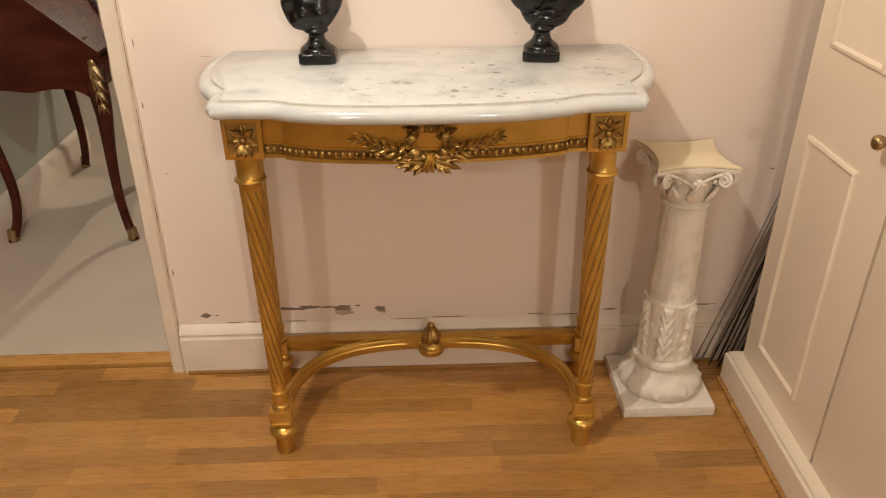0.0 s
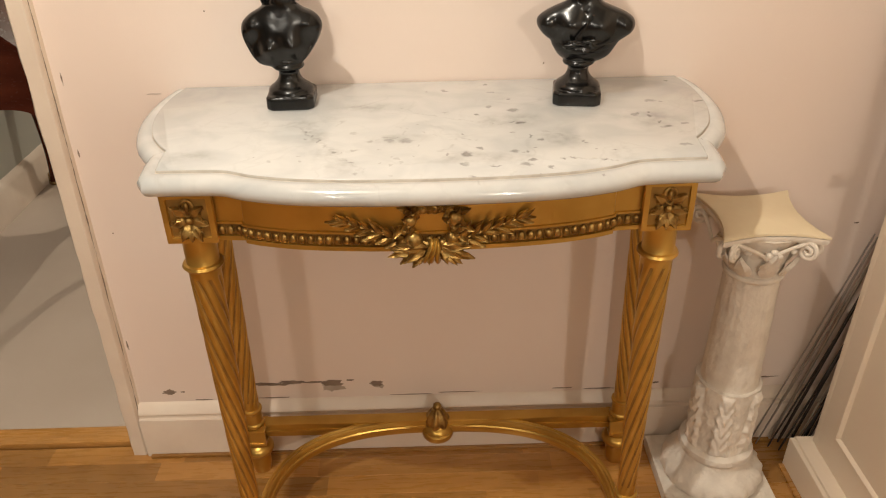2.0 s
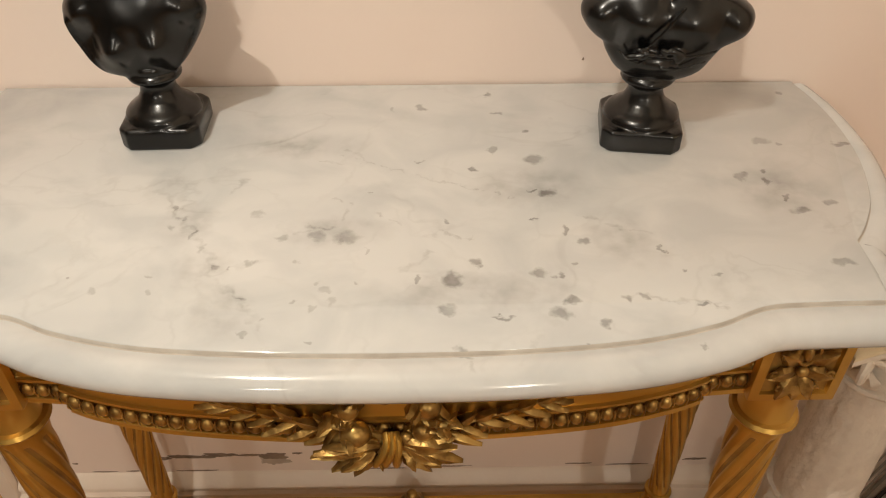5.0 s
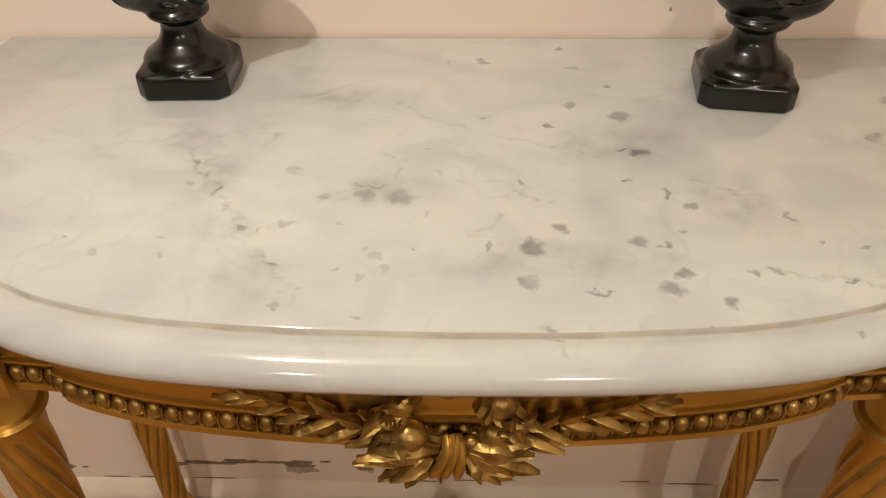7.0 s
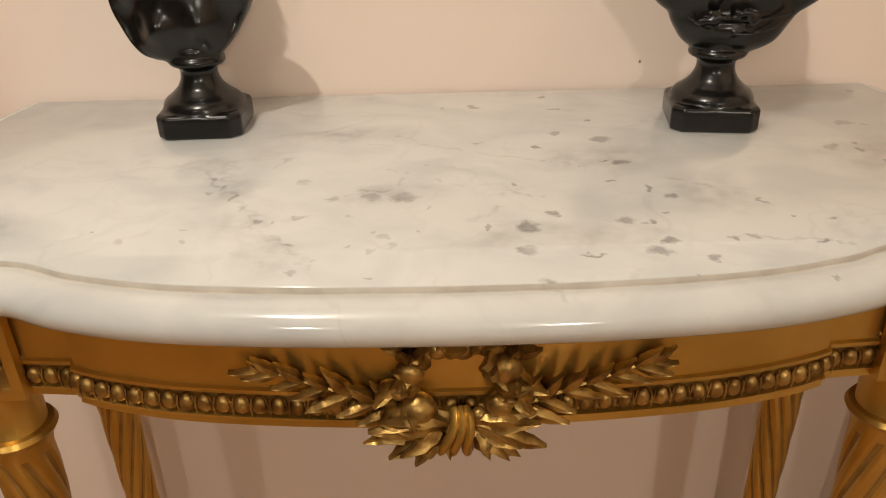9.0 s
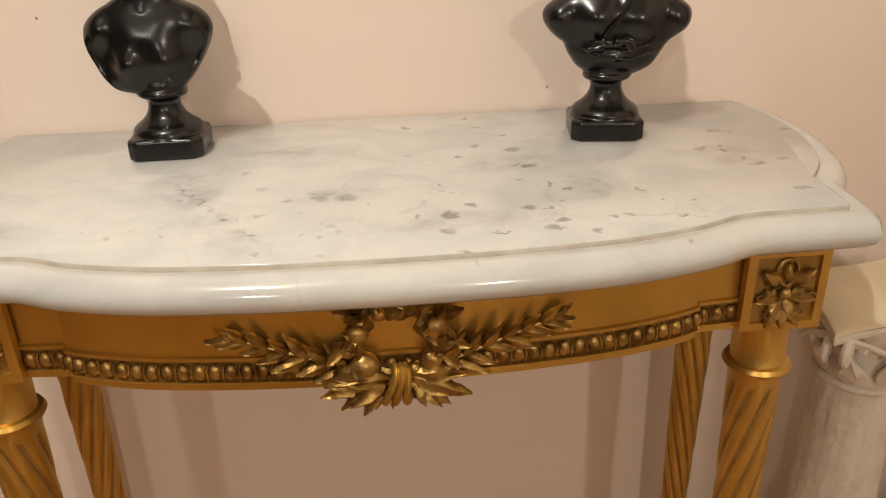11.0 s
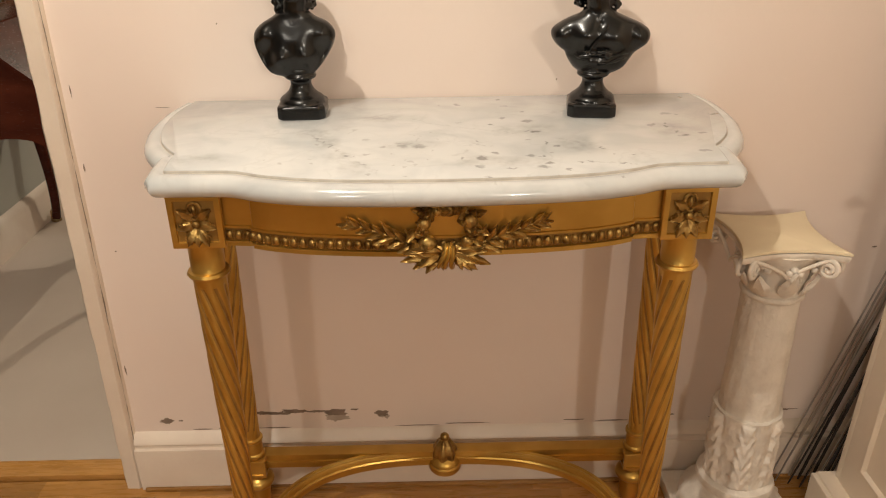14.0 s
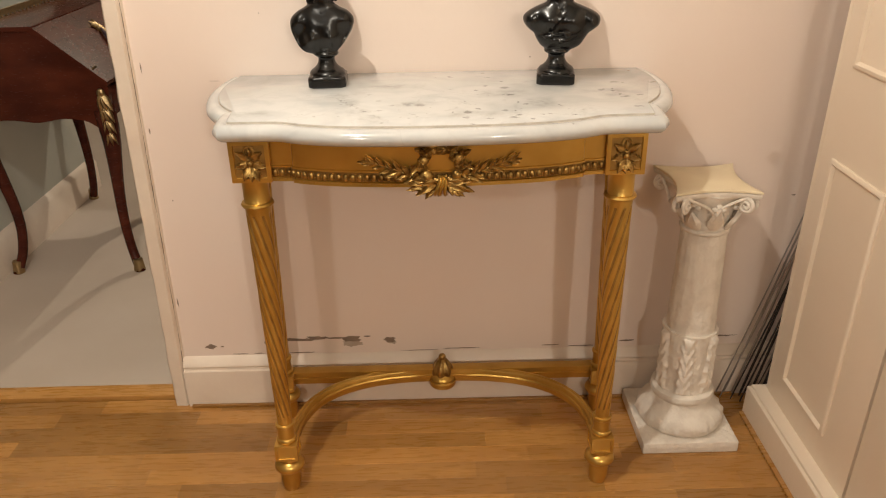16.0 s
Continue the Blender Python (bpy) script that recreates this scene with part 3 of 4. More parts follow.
# marble top
half = [(0.428, WY - 0.004), (0.438, -0.045), (0.441, -0.10), (0.436, -0.155), (0.420, -0.213), (0.400, -0.250), (0.3825, -0.273)]
side = smooth_path(half, 6)
front = smooth_path([(0.376, -0.3435), (0.33, -0.3445), (0.283, -0.348), (0.240, -0.366), (0.178, -0.381), (0.09, -0.389), (0.0, -0.391)], 7)
notch = [(0.3826, -0.277), (0.3815, -0.31)]
right = side + notch + [(0.3775, -0.3410)] + front
MX = 0.006
outline = [(x + MX, y) for x, y in right] + [(-x + MX, y) for x, y in right[-2::-1]]
outline = outline[::-1]
prof = [(-0.0008, 0.8600), (0.0, 0.8592), (0.0004, 0.8556), (0.0016, 0.8553), (0.0060, 0.8566), (0.012, 0.8567), (0.018, 0.8545), (0.0235, 0.8500), (0.0265, 0.8445), (0.0265, 0.8385), (0.0235, 0.8330), (0.018, 0.8285), (0.011, 0.8255), (0.0, 0.8245)]
bm = bmesh.new()
rows = sweep(bm, outline, prof, back=WY - 0.002)
bm.faces.new([r[0] for r in rows])
bm.faces.new([r[-1] for r in rows][::-1])
bm.faces.new(rows[0] + [])
bmesh.ops.holes_fill(bm, edges=[e for e in bm.edges if e.is_boundary], sides=0)
groove_verts = {v for r in rows for v in r[1:4]}
for f in bm.faces:
    if len(f.verts) == 4 and all(v in groove_verts for v in f.verts):
        f.material_index = 1
top = part("marble_top", bm, MARBLE, table, "white marble slab with grey flecks and moulded edge", angle=50)
top.data.materials.append(GRIME)

# frieze rail with its bead moulding
bow = smooth_path([(0.262, -0.3455), (0.235, -0.3555), (0.178, -0.3685), (0.09, -0.3775), (0.0, -0.380), (-0.09, -0.3775), (-0.178, -0.3685), (-0.235, -0.3555), (-0.262, -0.3455)], 6)
rail = [(0.310, -0.3335), (0.2645, -0.3375)] + bow + [(-0.2645, -0.3375), (-0.310, -0.3335)]
prof = [(-0.016, 0.8245), (0.003, 0.8245), (0.003, 0.820), (0.0, 0.8185), (0.0, 0.7755), (0.0028, 0.7745), (0.0028, 0.7715), (-0.0016, 0.7705), (-0.0016, 0.7525), (0.0028, 0.7515), (0.0028, 0.7497), (0.001, 0.7488), (0.0015, 0.7440), (-0.016, 0.7440)]
bm = bmesh.new()
rows = sweep(bm, rail[::-1], prof)
# bead channel takes the darker gilt, standing in for its shade
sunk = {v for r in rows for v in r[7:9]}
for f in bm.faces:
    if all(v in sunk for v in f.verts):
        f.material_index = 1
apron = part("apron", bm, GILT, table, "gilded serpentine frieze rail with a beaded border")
apron.data.materials.append(RECESS_GILT)
bead = bmesh.new()
ellipsoid(bead, (0, 0, 0), (0.0057, 0.0046, 0.0074), u=12, v=8)
for sgn in (-1, 1):
    tube(bead, [(sgn * 0.0062, -0.001, -0.0085), (sgn * 0.0060, -0.0028, 0.0), (sgn * 0.0046, -0.0026, 0.0075)], [0.0004, 0.0008, 0.0005], seg=5, up=Vector((0, 1, 0)))
first = None
walked, step, prev = 0.0, 0.0128, Vector(rail[0])
spots = []
for p in rail[1:]:
    p = Vector(p)
    seg_len = (p - prev).length
    while walked + seg_len >= step:
        k = (step - walked) / seg_len
        prev = prev.lerp(p, k)
        seg_len = (p - prev).length
        walked = 0.0
        spots.append(prev.copy())
    walked += seg_len
    prev = p
for q in spots:
    if first is None:
        first = part("bead", bead, BRONZED, apron)
        first.location = (q.x, q.y - 0.0008, 0.7612)
    else:
        ob = new("bead", first.data)
        ob.parent = apron
        ob.location = (q.x, q.y - 0.0008, 0.7612)
for s in (-1, 1):
    # side rails between the front and back blocks
    path = [(s * 0.368, -0.285), (s * 0.381, -0.24), (s * 0.398, -0.17), (s * 0.408, -0.09)]
    if s > 0:
        path = path[::-1]
    bm = bmesh.new()
    sweep(bm, path, [(-0.016, 0.8245), (0.003, 0.8245), (0.0, 0.8185), (0.0, 0.7830), (0.0028, 0.7820), (0.0028, 0.7570), (0.001, 0.7555), (0.0015, 0.7435), (-0.016, 0.7435)])
    part("side_rail", bm, GILT, table)
part("back_rail", boxed(-0.39, 0.39, -0.045, -0.025, 0.752, 0.8245, bevel=0.001), GILT, table)


def turned_leg(x, y, twist, back):
    """A tapering leg with spiral flutes, rings, a small die, a collar and a peg foot."""
    leg = part("leg", lathe(bmesh.new(), [(0.0262, 0.746), (0.0262, 0.742), (0.0248, 0.738), (0.0246, 0.696), (0.026, 0.694), (0.0262, 0.688), (0.0250, 0.684)], seg=40), GILT, table, "gilded spiral-fluted tapering leg")
    lean_y, lean_x = (0.0, 0.0) if back else (-0.0134, -0.0054 * math.copysign(1, x))
    leg.matrix_basis = Matrix.Translation((x, y, 0.745)) @ Matrix.Rotation(lean_y, 4, "X") @ Matrix.Rotation(lean_x, 4, "Y") @ Matrix.Translation((0, 0, -0.745))
    ring = bmesh.new()
    lathe(ring, [(0.024, 0.6965), (0.029, 0.6955), (0.0312, 0.6915), (0.029, 0.6875), (0.024, 0.6865)], seg=40)
    part("ring", ring, GILT, leg)
    n = 8

    bm = bmesh.new()
    per = 14
    rows = []
    for k in range(73):
        z = 0.686 - 0.506 * k / 72
        r0 = 0.0246 - 0.0085 * k / 72
        fade = min(1, max(0, (0.678 - z) / 0.014)) * min(1, max(0, (z - 0.186) / 0.014))
        ring = []
        for i in range(n * per):
            u = (i % per) / per
            dip = max(0.0, 1 - abs(u - 0.5) / 0.30)
            r = r0 * (1 - 0.15 * fade * dip ** 0.8 - 0.012 * fade * abs(math.cos(math.pi * u)) ** 6)
            a = 2 * math.pi * i / (n * per) - twist * 12.5 * (z - 0.43)
            ring.append(bm.verts.new((r * math.cos(a), r * math.sin(a), z)))
        rows.append(ring)
    grid_faces(bm, rows)
    bm.faces.ensure_lookup_table()
    # worn is the face count of a ring; flute bottoms get the darker gilt
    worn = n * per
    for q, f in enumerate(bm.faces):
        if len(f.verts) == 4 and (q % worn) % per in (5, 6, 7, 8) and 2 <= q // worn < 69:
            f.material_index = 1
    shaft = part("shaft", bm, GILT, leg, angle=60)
    shaft.data.materials.append(RECESS_GILT)
    part("ring", lathe(bmesh.new(), [(0.0165, 0.180), (0.0205, 0.178), (0.0215, 0.1745), (0.0205, 0.171), (0.0185, 0.169), (0.0185, 0.143), (0.0205, 0.141), (0.0222, 0.137), (0.0210, 0.133), (0.018, 0.130)], seg=32), GILT, leg)
    die = boxed(-0.0245, 0.0245, -0.0245, 0.0245, 0.089, 0.1305, bevel=0.0015)
    fs = [f for f in die.faces if abs(f.normal.z) < 0.1 and f.calc_area() > 0.0008]
    bmesh.ops.inset_individual(die, faces=fs, thickness=0.0065, depth=0)
    fs2 = [f for f in die.faces if abs(f.normal.z) < 0.1 and 0.0003 < f.calc_area() < 0.0014 and max(abs(f.calc_center_median().x), abs(f.calc_center_median().y)) > 0.0244]
    bmesh.ops.inset_individual(die, faces=[f for f in fs2 if len(f.verts) == 4 and abs(f.calc_center_median().z - 0.11) < 0.002 and min(abs(f.calc_center_median().x), abs(f.calc_center_median().y)) < 0.002], thickness=0.001, depth=-0.003)
    part("die", die, GILT, leg)
    part("foot", lathe(bmesh.new(), [(0.020, 0.0895), (0.0215, 0.086), (0.0205, 0.080), (0.028, 0.076), (0.0325, 0.069), (0.0330, 0.063), (0.0300, 0.057), (0.0225, 0.053), (0.0212, 0.048), (0.0222, 0.036), (0.0215, 0.018), (0.0195, 0.004), (0.018, 0.0)], seg=36), GILT, leg)
    return leg


turned_leg(-0.343, -0.309, 1, False)
turned_leg(0.343, -0.309, -1, False)
turned_leg(-0.394, -0.062, -1, True)
turned_leg(0.394, -0.062, 1, True)


def corner_block(x, y, s, carved):
    """A square block with a framed sunk panel and carved leaves."""
    h = 0.0365
    bm = boxed(-h, h, -h, h, 0.7445, 0.8240, bevel=0.0015)
    fs = [f for f in bm.faces if abs(f.normal.z) < 0.1 and f.calc_area() > 0.003]
    bmesh.ops.inset_individual(bm, faces=fs, thickness=0.0095, depth=0)
    bmesh.ops.inset_individual(bm, faces=fs, thickness=0.0012, depth=-0.004)
    # sunk panels get the darker gilt too, recess shade put into the colour
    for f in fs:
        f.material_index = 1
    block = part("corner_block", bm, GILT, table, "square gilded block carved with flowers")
    block.data.materials.append(RECESS_GILT)
    block.location = (x, y, 0)
    if not carved:
        return
    for turn in (0, -s * 90):
        spin = Matrix.Rotation(radians(turn), 4, "Z")
        yy = -h + 0.004

        def set_in(name, bm):
            bmesh.ops.transform(bm, matrix=spin, verts=bm.verts)
            part(name, bm, BRONZED, block)
        # a rosette: six lobed leaves round a button, a ringed bud above
        for a, ln, cz in ((38, 0.024, 0.786), (142, 0.024, 0.786), (-12, 0.023, 0.780), (192, 0.023, 0.780), (-62, 0.026, 0.776), (242, 0.026, 0.776), (-90, 0.022, 0.774)):
            w = Vector((math.cos(radians(a)), -0.12, math.sin(radians(a))))
            o = Vector((0.0035 * math.cos(radians(a)), yy, cz + 0.0035 * math.sin(radians(a))))
            set_in("carved_leaf", leaf(bmesh.new(), o, w, ln * 1.1, 0.0185, (0, -1, 0), lift=0.0048, curl=0.0022, n=10, lobes=3))
            curl = bmesh.new()
            tip = o + Vector((w.x, 0, w.z)) * (ln * 0.62) + Vector((0.0055 * math.copysign(1, w.x), -0.004, 0.002))
            tube(curl, [tip + Vector((0.0034 * (1 - t * 0.6) * math.cos(5 * t), -0.0015 * t, 0.0034 * (1 - t * 0.6) * math.sin(5 * t))) for t in [k / 9 for k in range(10)]], [0.0014 - 0.0006 * k / 9 for k in range(10)], seg=6, up=Vector((0, 1, 0)))
            set_in("carved_curl", curl)
        set_in("carved_button", ellipsoid(bmesh.new(), (0, yy - 0.0035, 0.781), (0.0058, 0.0045, 0.0058), u=14, v=9))
        set_in("carved_bud", ellipsoid(bmesh.new(), (0, yy - 0.002, 0.8015), (0.0040, 0.0050, 0.0088), u=12, v=8))
        hoop = bmesh.new()
        tube(hoop, [Vector((0.0085 * math.sin(t) * (1 - 0.25 * math.cos(t)), yy - 0.0025, 0.8005 + 0.0125 * -math.cos(t))) for t in [2 * math.pi * k / 20 for k in range(21)]], 0.0019, seg=7, up=Vector((0, 1, 0)))
        set_in("carved_hoop", hoop)


corner_block(-0.3395, -0.3085, -1, True)
corner_block(0.3395, -0.3085, 1, True)
corner_block(-0.394, -0.062, -1, False)
corner_block(0.394, -0.062, 1, False)

# stretchers and finial
bm = boxed(-0.375, 0.375, -0.068, -0.040, 0.098, 0.132, bevel=0.003)
box(bm, -0.375, 0.375, -0.072, -0.066, 0.112, 0.118, bevel=0.002)
part("back_stretcher", bm, GILT, table)
arc = []
for k in range(-32, 33):
    a = k / 32 * math.pi / 2
    x = 0.338 * math.copysign(abs(math.sin(a)) ** (2 / 2.6), a)
    y = -0.302 + 0.244 * abs(math.cos(a)) ** (2 / 2.6)
    arc.append((x, y))
bm = bmesh.new()
prof = [(-0.009, 0.097), (0.009, 0.097), (0.0105, 0.100), (0.0105, 0.110), (0.0125, 0.112), (0.0130, 0.1155), (0.0110, 0.1185), (0.0085, 0.1190), (0.0080, 0.1240), (0.0062, 0.1275), (0.0030, 0.1285), (0.0, 0.1262), (-0.0030, 0.1285), (-0.0075, 0.1275), (-0.0095, 0.123), (-0.009, 0.097)]
rows = sweep(bm, arc, prof)
part("curved_stretcher", bm, GILT, table)
fin = part("finial", lathe(bmesh.new(), [(0.020, 0.086), (0.032, 0.087), (0.0345, 0.092), (0.0345, 0.101), (0.031, 0.104), (0.033, 0.108), (0.0315, 0.113), (0.027, 0.117), (0.024, 0.120), (0.018, 0.128)], seg=40), GILT, table, "gilded acorn-shaped finial with carved leaves")
bud = lathe(bmesh.new(), [(0.0245, 0.118), (0.0255, 0.126), (0.023, 0.138), (0.018, 0.149), (0.0125, 0.157), (0.0085, 0.161), (0.0095, 0.165), (0.0085, 0.170), (0.004, 0.174), (0.001, 0.1745)], seg=48, shape=lambda a, z: 1 + 0.09 * math.cos(7 * a) * (1 if z < 0.16 else 0.3))
part("bud", bud, BRONZED, fin)
fin.location = (0, -0.060, 0)


# carved wreath
def apron_y(x):
    t = abs(x) / 0.262
    return -0.380 + 0.0345 * t ** 2.2


bm = bmesh.new()
tube(bm, [(0.034 * math.cos(2 * math.pi * k / 40), -0.002, 0.031 * math.sin(2 * math.pi * k / 40)) for k in range(41)], 0.0055, seg=8, up=Vector((0, 1, 0)))
wreath = part("wreath", bm, BRONZED, table, "carved gilt fruit wreath with ribbon and laurel sprays")
wreath.location = (0.004, apron_y(0), 0.787)
rng = random.Random(21)
for k in range(54):
    a = 2 * math.pi * k / 54 + rng.uniform(-0.1, 0.1)
    r = 0.033 + rng.uniform(-0.009, 0.010)
    d = Vector((math.cos(a + rng.uniform(-1.3, 1.3)), -0.35, math.sin(a + rng.uniform(-1.3, 1.3))))
    part("leaf", leaf(bmesh.new(), (r * math.cos(a), -0.004 - 0.005 * rng.random(), r * math.sin(a) * 0.92), d, 0.018 + 0.007 * rng.random(), 0.0135, (0.3 * d.x, -1, 0.3 * d.z), lift=0.005, curl=0.005, n=8, lobes=2), BRONZED, wreath)
for px, pz, rr in ((-0.030, 0.010, 0.0095), (0.031, 0.012, 0.0105), (-0.026, -0.020, 0.0125), (0.027, -0.017, 0.0090), (-0.012, 0.027, 0.007), (0.004, 0.028, 0.0085), (0.018, 0.027, 0.006), (-0.038, -0.006, 0.006), (0.040, -0.004, 0.006), (0.014, -0.026, 0.006)):
    bm = bmesh.new()
    ellipsoid(bm, (px, -0.010, pz), (rr, rr * 0.85, rr), turn=(0, rng.uniform(-30, 30), 0), u=18, v=12)
    part("fruit", bm, BRONZED, wreath)
for s in (-1, 1):
    stem = [Vector((s * (0.030 + 0.094 * t), 0.0345 * ((0.030 + 0.094 * t) / 0.262) ** 2.2 - 0.004, -0.030 + 0.034 * t ** 0.85)) for t in [k / 12 for k in range(13)]]
    bm = bmesh.new()
    tube(bm, stem, [0.0024 - 0.0012 * k / 12 for k in range(13)], seg=6)
    part("stem", bm, BRONZED, wreath)
    for k in (1, 3, 5, 7, 9, 11, 12):
        p = stem[k]
        for side_s in (-1, 1):
            a = radians(24 + side_s * (40 - 1.8 * k) + rng.uniform(-8, 8))
            d = Vector((s * math.cos(a), -0.20 * rng.random(), math.sin(a)))
            size = (0.035 - 0.0012 * k) * rng.uniform(0.8, 1.15)
            part("leaf", leaf(bmesh.new(), p + Vector((0, -0.001, 0)), d, size, size * 0.40, (0.25 * d.x, -1, side_s * 0.35), lift=0.0042, curl=0.005, n=9, lobes=4), BRONZED, wreath)
    for k, (a, ln, wd) in enumerate(((8, 0.050, 0.020), (-14, 0.052, 0.022), (-32, 0.044, 0.020), (-50, 0.034, 0.018), (-24, 0.032, 0.016), (22, 0.040, 0.017), (-72, 0.024, 0.014))):
        a = radians(a + rng.uniform(-7, 7))
        d = Vector((s * math.cos(a), -0.30 + 0.35 * rng.random(), math.sin(a)))
        part("leaf", leaf(bmesh.new(), (s * (0.007 + 0.001 * k), -0.009 - 0.007 * rng.random(), -0.032 - 0.0006 * k), d, ln * rng.uniform(0.9, 1.08), wd, (s * rng.uniform(-0.4, 0.4), -1, rng.uniform(-0.3, 0.5)), lift=0.0062, curl=rng.uniform(0.0, 0.007), n=10, lobes=3), BRONZED, wreath)
for k, (dx, tilt) in enumerate(((-0.0065, 14), (0.0, 6), (0.0065, -4))):
    bm = bmesh.new()
    pts = [Vector((dx + 0.002 * math.sin(t * 2), -0.008 - 0.0115 * math.sin(t), -0.0385 + 0.0155 * math.cos(t))) for t in [math.pi * j / 12 for j in range(13)]]
    tube(bm, pts, 0.0047, seg=10, flat=0.7, up=Vector((1, 0, 0)))
    bmesh.ops.rotate(bm, cent=(dx, -0.01, -0.0385), matrix=Matrix.Rotation(radians(tilt), 3, "Y"), verts=bm.verts)
    part("ribbon_band", bm, GILT, wreath)


# ---- black busts: plain cast shapes on a waisted socle ----
def bust(place, turn, kind):
    bm = bmesh.new()
    # square plinth with cut corners
    h, c = 0.0380, 0.009
    ring = [(h, h - c), (h - c, h), (-h + c, h), (-h, h - c), (-h, -h + c), (-h + c, -h), (h - c, -h), (h, -h + c)]
    rows = [[bm.verts.new((x * k, y * k, z)) for x, y in ring] for k, z in ((1.0, 0.0), (1.0, 0.0185), (0.97, 0.021), (0.90, 0.022))]
    grid_faces(bm, rows)
    lathe(bm, [(0.033, 0.018), (0.0362, 0.022), (0.0362, 0.026), (0.033, 0.030), (0.027, 0.034), (0.0208, 0.040), (0.0172, 0.047), (0.0163, 0.053), (0.0175, 0.0575), (0.024, 0.060), (0.0257, 0.063), (0.024, 0.0665), (0.021, 0.0675), (0.0225, 0.070), (0.0225, 0.074), (0.018, 0.078)], seg=40)

    def torso(levels, bumps, rim):
        """levels: z, half width, shift, half depth; bumps: x, z, spread x, spread z, swell of the front."""
        rows = []
        for z, w, dx, d in smooth_path(levels, 6):
            ring = []
            for k in range(112):
                a = 2 * math.pi * k / 112
                ca, sa = math.cos(a), math.sin(a)
                x = dx + w * math.copysign(abs(ca) ** 0.86, ca)
                y = d * math.copysign(abs(sa) ** 0.86, sa)
                if sa < 0:
                    inner = min(1, -sa / 0.35)
                    for bx, bz, sx, sz, amp in bumps:
                        y -= inner * amp * math.exp(-((x - bx) / sx) ** 2 - ((z - bz) / sz) ** 2)
                    # raised lip along the cut edge
                    y -= rim * math.exp(-((abs(ca) - 0.93) / 0.05) ** 2) * (1 if z < 0.122 else 0)
                ring.append(bm.verts.new((x, 0.001 + y, z)))
            rows.append(ring)
        grid_faces(bm, rows)

    e = lambda p, r, t=(0, 0, 0): ellipsoid(bm, p, r, t, u=20, v=12)
    if kind == "smooth":
        torso([(0.064, 0.024, -0.003, 0.015), (0.069, 0.034, -0.009, 0.019), (0.080, 0.0445, -0.009, 0.021), (0.095, 0.0535, -0.007, 0.021), (0.110, 0.0605, -0.005, 0.020), (0.125, 0.0632, -0.003, 0.020), (0.136, 0.0595, -0.002, 0.020), (0.146, 0.049, -0.001, 0.019), (0.153, 0.035, -0.002, 0.018), (0.161, 0.0235, -0.001, 0.018)],
              [(-0.023, 0.095, 0.014, 0.015, 0.0115), (0.014, 0.097, 0.014, 0.015, 0.0105), (-0.004, 0.118, 0.034, 0.016, 0.0060), (-0.049, 0.128, 0.010, 0.014, 0.0060), (0.043, 0.128, 0.010, 0.014, 0.0060),
               (-0.046, 0.102, 0.011, 0.018, -0.0060), (0.040, 0.102, 0.011, 0.018, -0.0060), 
               (-0.020, 0.132, 0.014, 0.012, 0.0012), (0.018, 0.133, 0.016, 0.012, 0.0016)], 0.0045)
        nape = [(-0.002, 0.004, 0.146), (0.0, 0.003, 0.158), (0.002, 0.0, 0.175), (0.004, -0.002, 0.192)]
    else:
        torso([(0.064, 0.024, 0.002, 0.016), (0.068, 0.031, 0.005, 0.020), (0.075, 0.0405, 0.006, 0.025), (0.088, 0.0490, 0.006, 0.027), (0.097, 0.0540, 0.007, 0.027), (0.103, 0.0620, 0.007, 0.026), (0.111, 0.0710, 0.008, 0.026), (0.121, 0.0755, 0.007, 0.026), (0.131, 0.0735, 0.006, 0.025), (0.140, 0.0620, 0.005, 0.023), (0.148, 0.045, 0.003, 0.020), (0.155, 0.029, 0.003, 0.018), (0.162, 0.022, 0.002, 0.017)],
              [(-0.016, 0.124, 0.017, 0.015, 0.0070), (0.028, 0.122, 0.017, 0.015, 0.0055), (-0.055, 0.122, 0.013, 0.017, 0.0060), (0.069, 0.122, 0.013, 0.017, 0.0060), (-0.039, 0.114, 0.008, 0.020, -0.0035),
               (0.052, 0.114, 0.008, 0.020, -0.0035), (0.004, 0.142, 0.005, 0.006, -0.0040), (-0.004, 0.086, 0.022, 0.008, 0.0050)], 0.0)
        skin = lambda x: 0.0 - 0.0300 * math.sqrt(max(0.05, 1 - ((x - 0.006) / 0.074) ** 2))
        for x0, z0, x1, z1, r in ((0.016, 0.143, -0.012, 0.100, 0.0018), (0.052, 0.101, -0.006, 0.096, 0.0016), (-0.034, 0.098, -0.012, 0.090, 0.0016), (0.044, 0.092, 0.004, 0.084, 0.0014)):
            tube(bm, [Vector((x0 + (x1 - x0) * t, skin(x0 + (x1 - x0) * t) - 0.0045 * (1 - t) * (x0 == 0.016) - 0.0005, z0 + (z1 - z0) * t - 0.003 * math.sin(math.pi * t))) for t in [k / 10 for k in range(11)]], r, seg=8)
        rng = random.Random(3)
        for k in range(18):
            x = rng.choice((-0.018, 0.010)) + rng.uniform(-0.009, 0.011)
            e((x, skin(x) - 0.002, 0.0985 + rng.uniform(-0.005, 0.004)), (0.0036 + 0.002 * rng.random(), 0.0034, 0.0026), (0, rng.uniform(-60, 60), 0))
        nape = [(0.002, 0.004, 0.146), (0.002, 0.003, 0.158), (0.0, 0.0, 0.175), (-0.004, -0.002, 0.192)]
    # neck and plain head
    tube(bm, smooth_path(nape, 5), [0.0235 - 0.0045 * min(1, k / 8) for k in range(16)], seg=28, up=Vector((0, 1, 0)))
    e((0.0, -0.002, 0.207), (0.025, 0.030, 0.034))
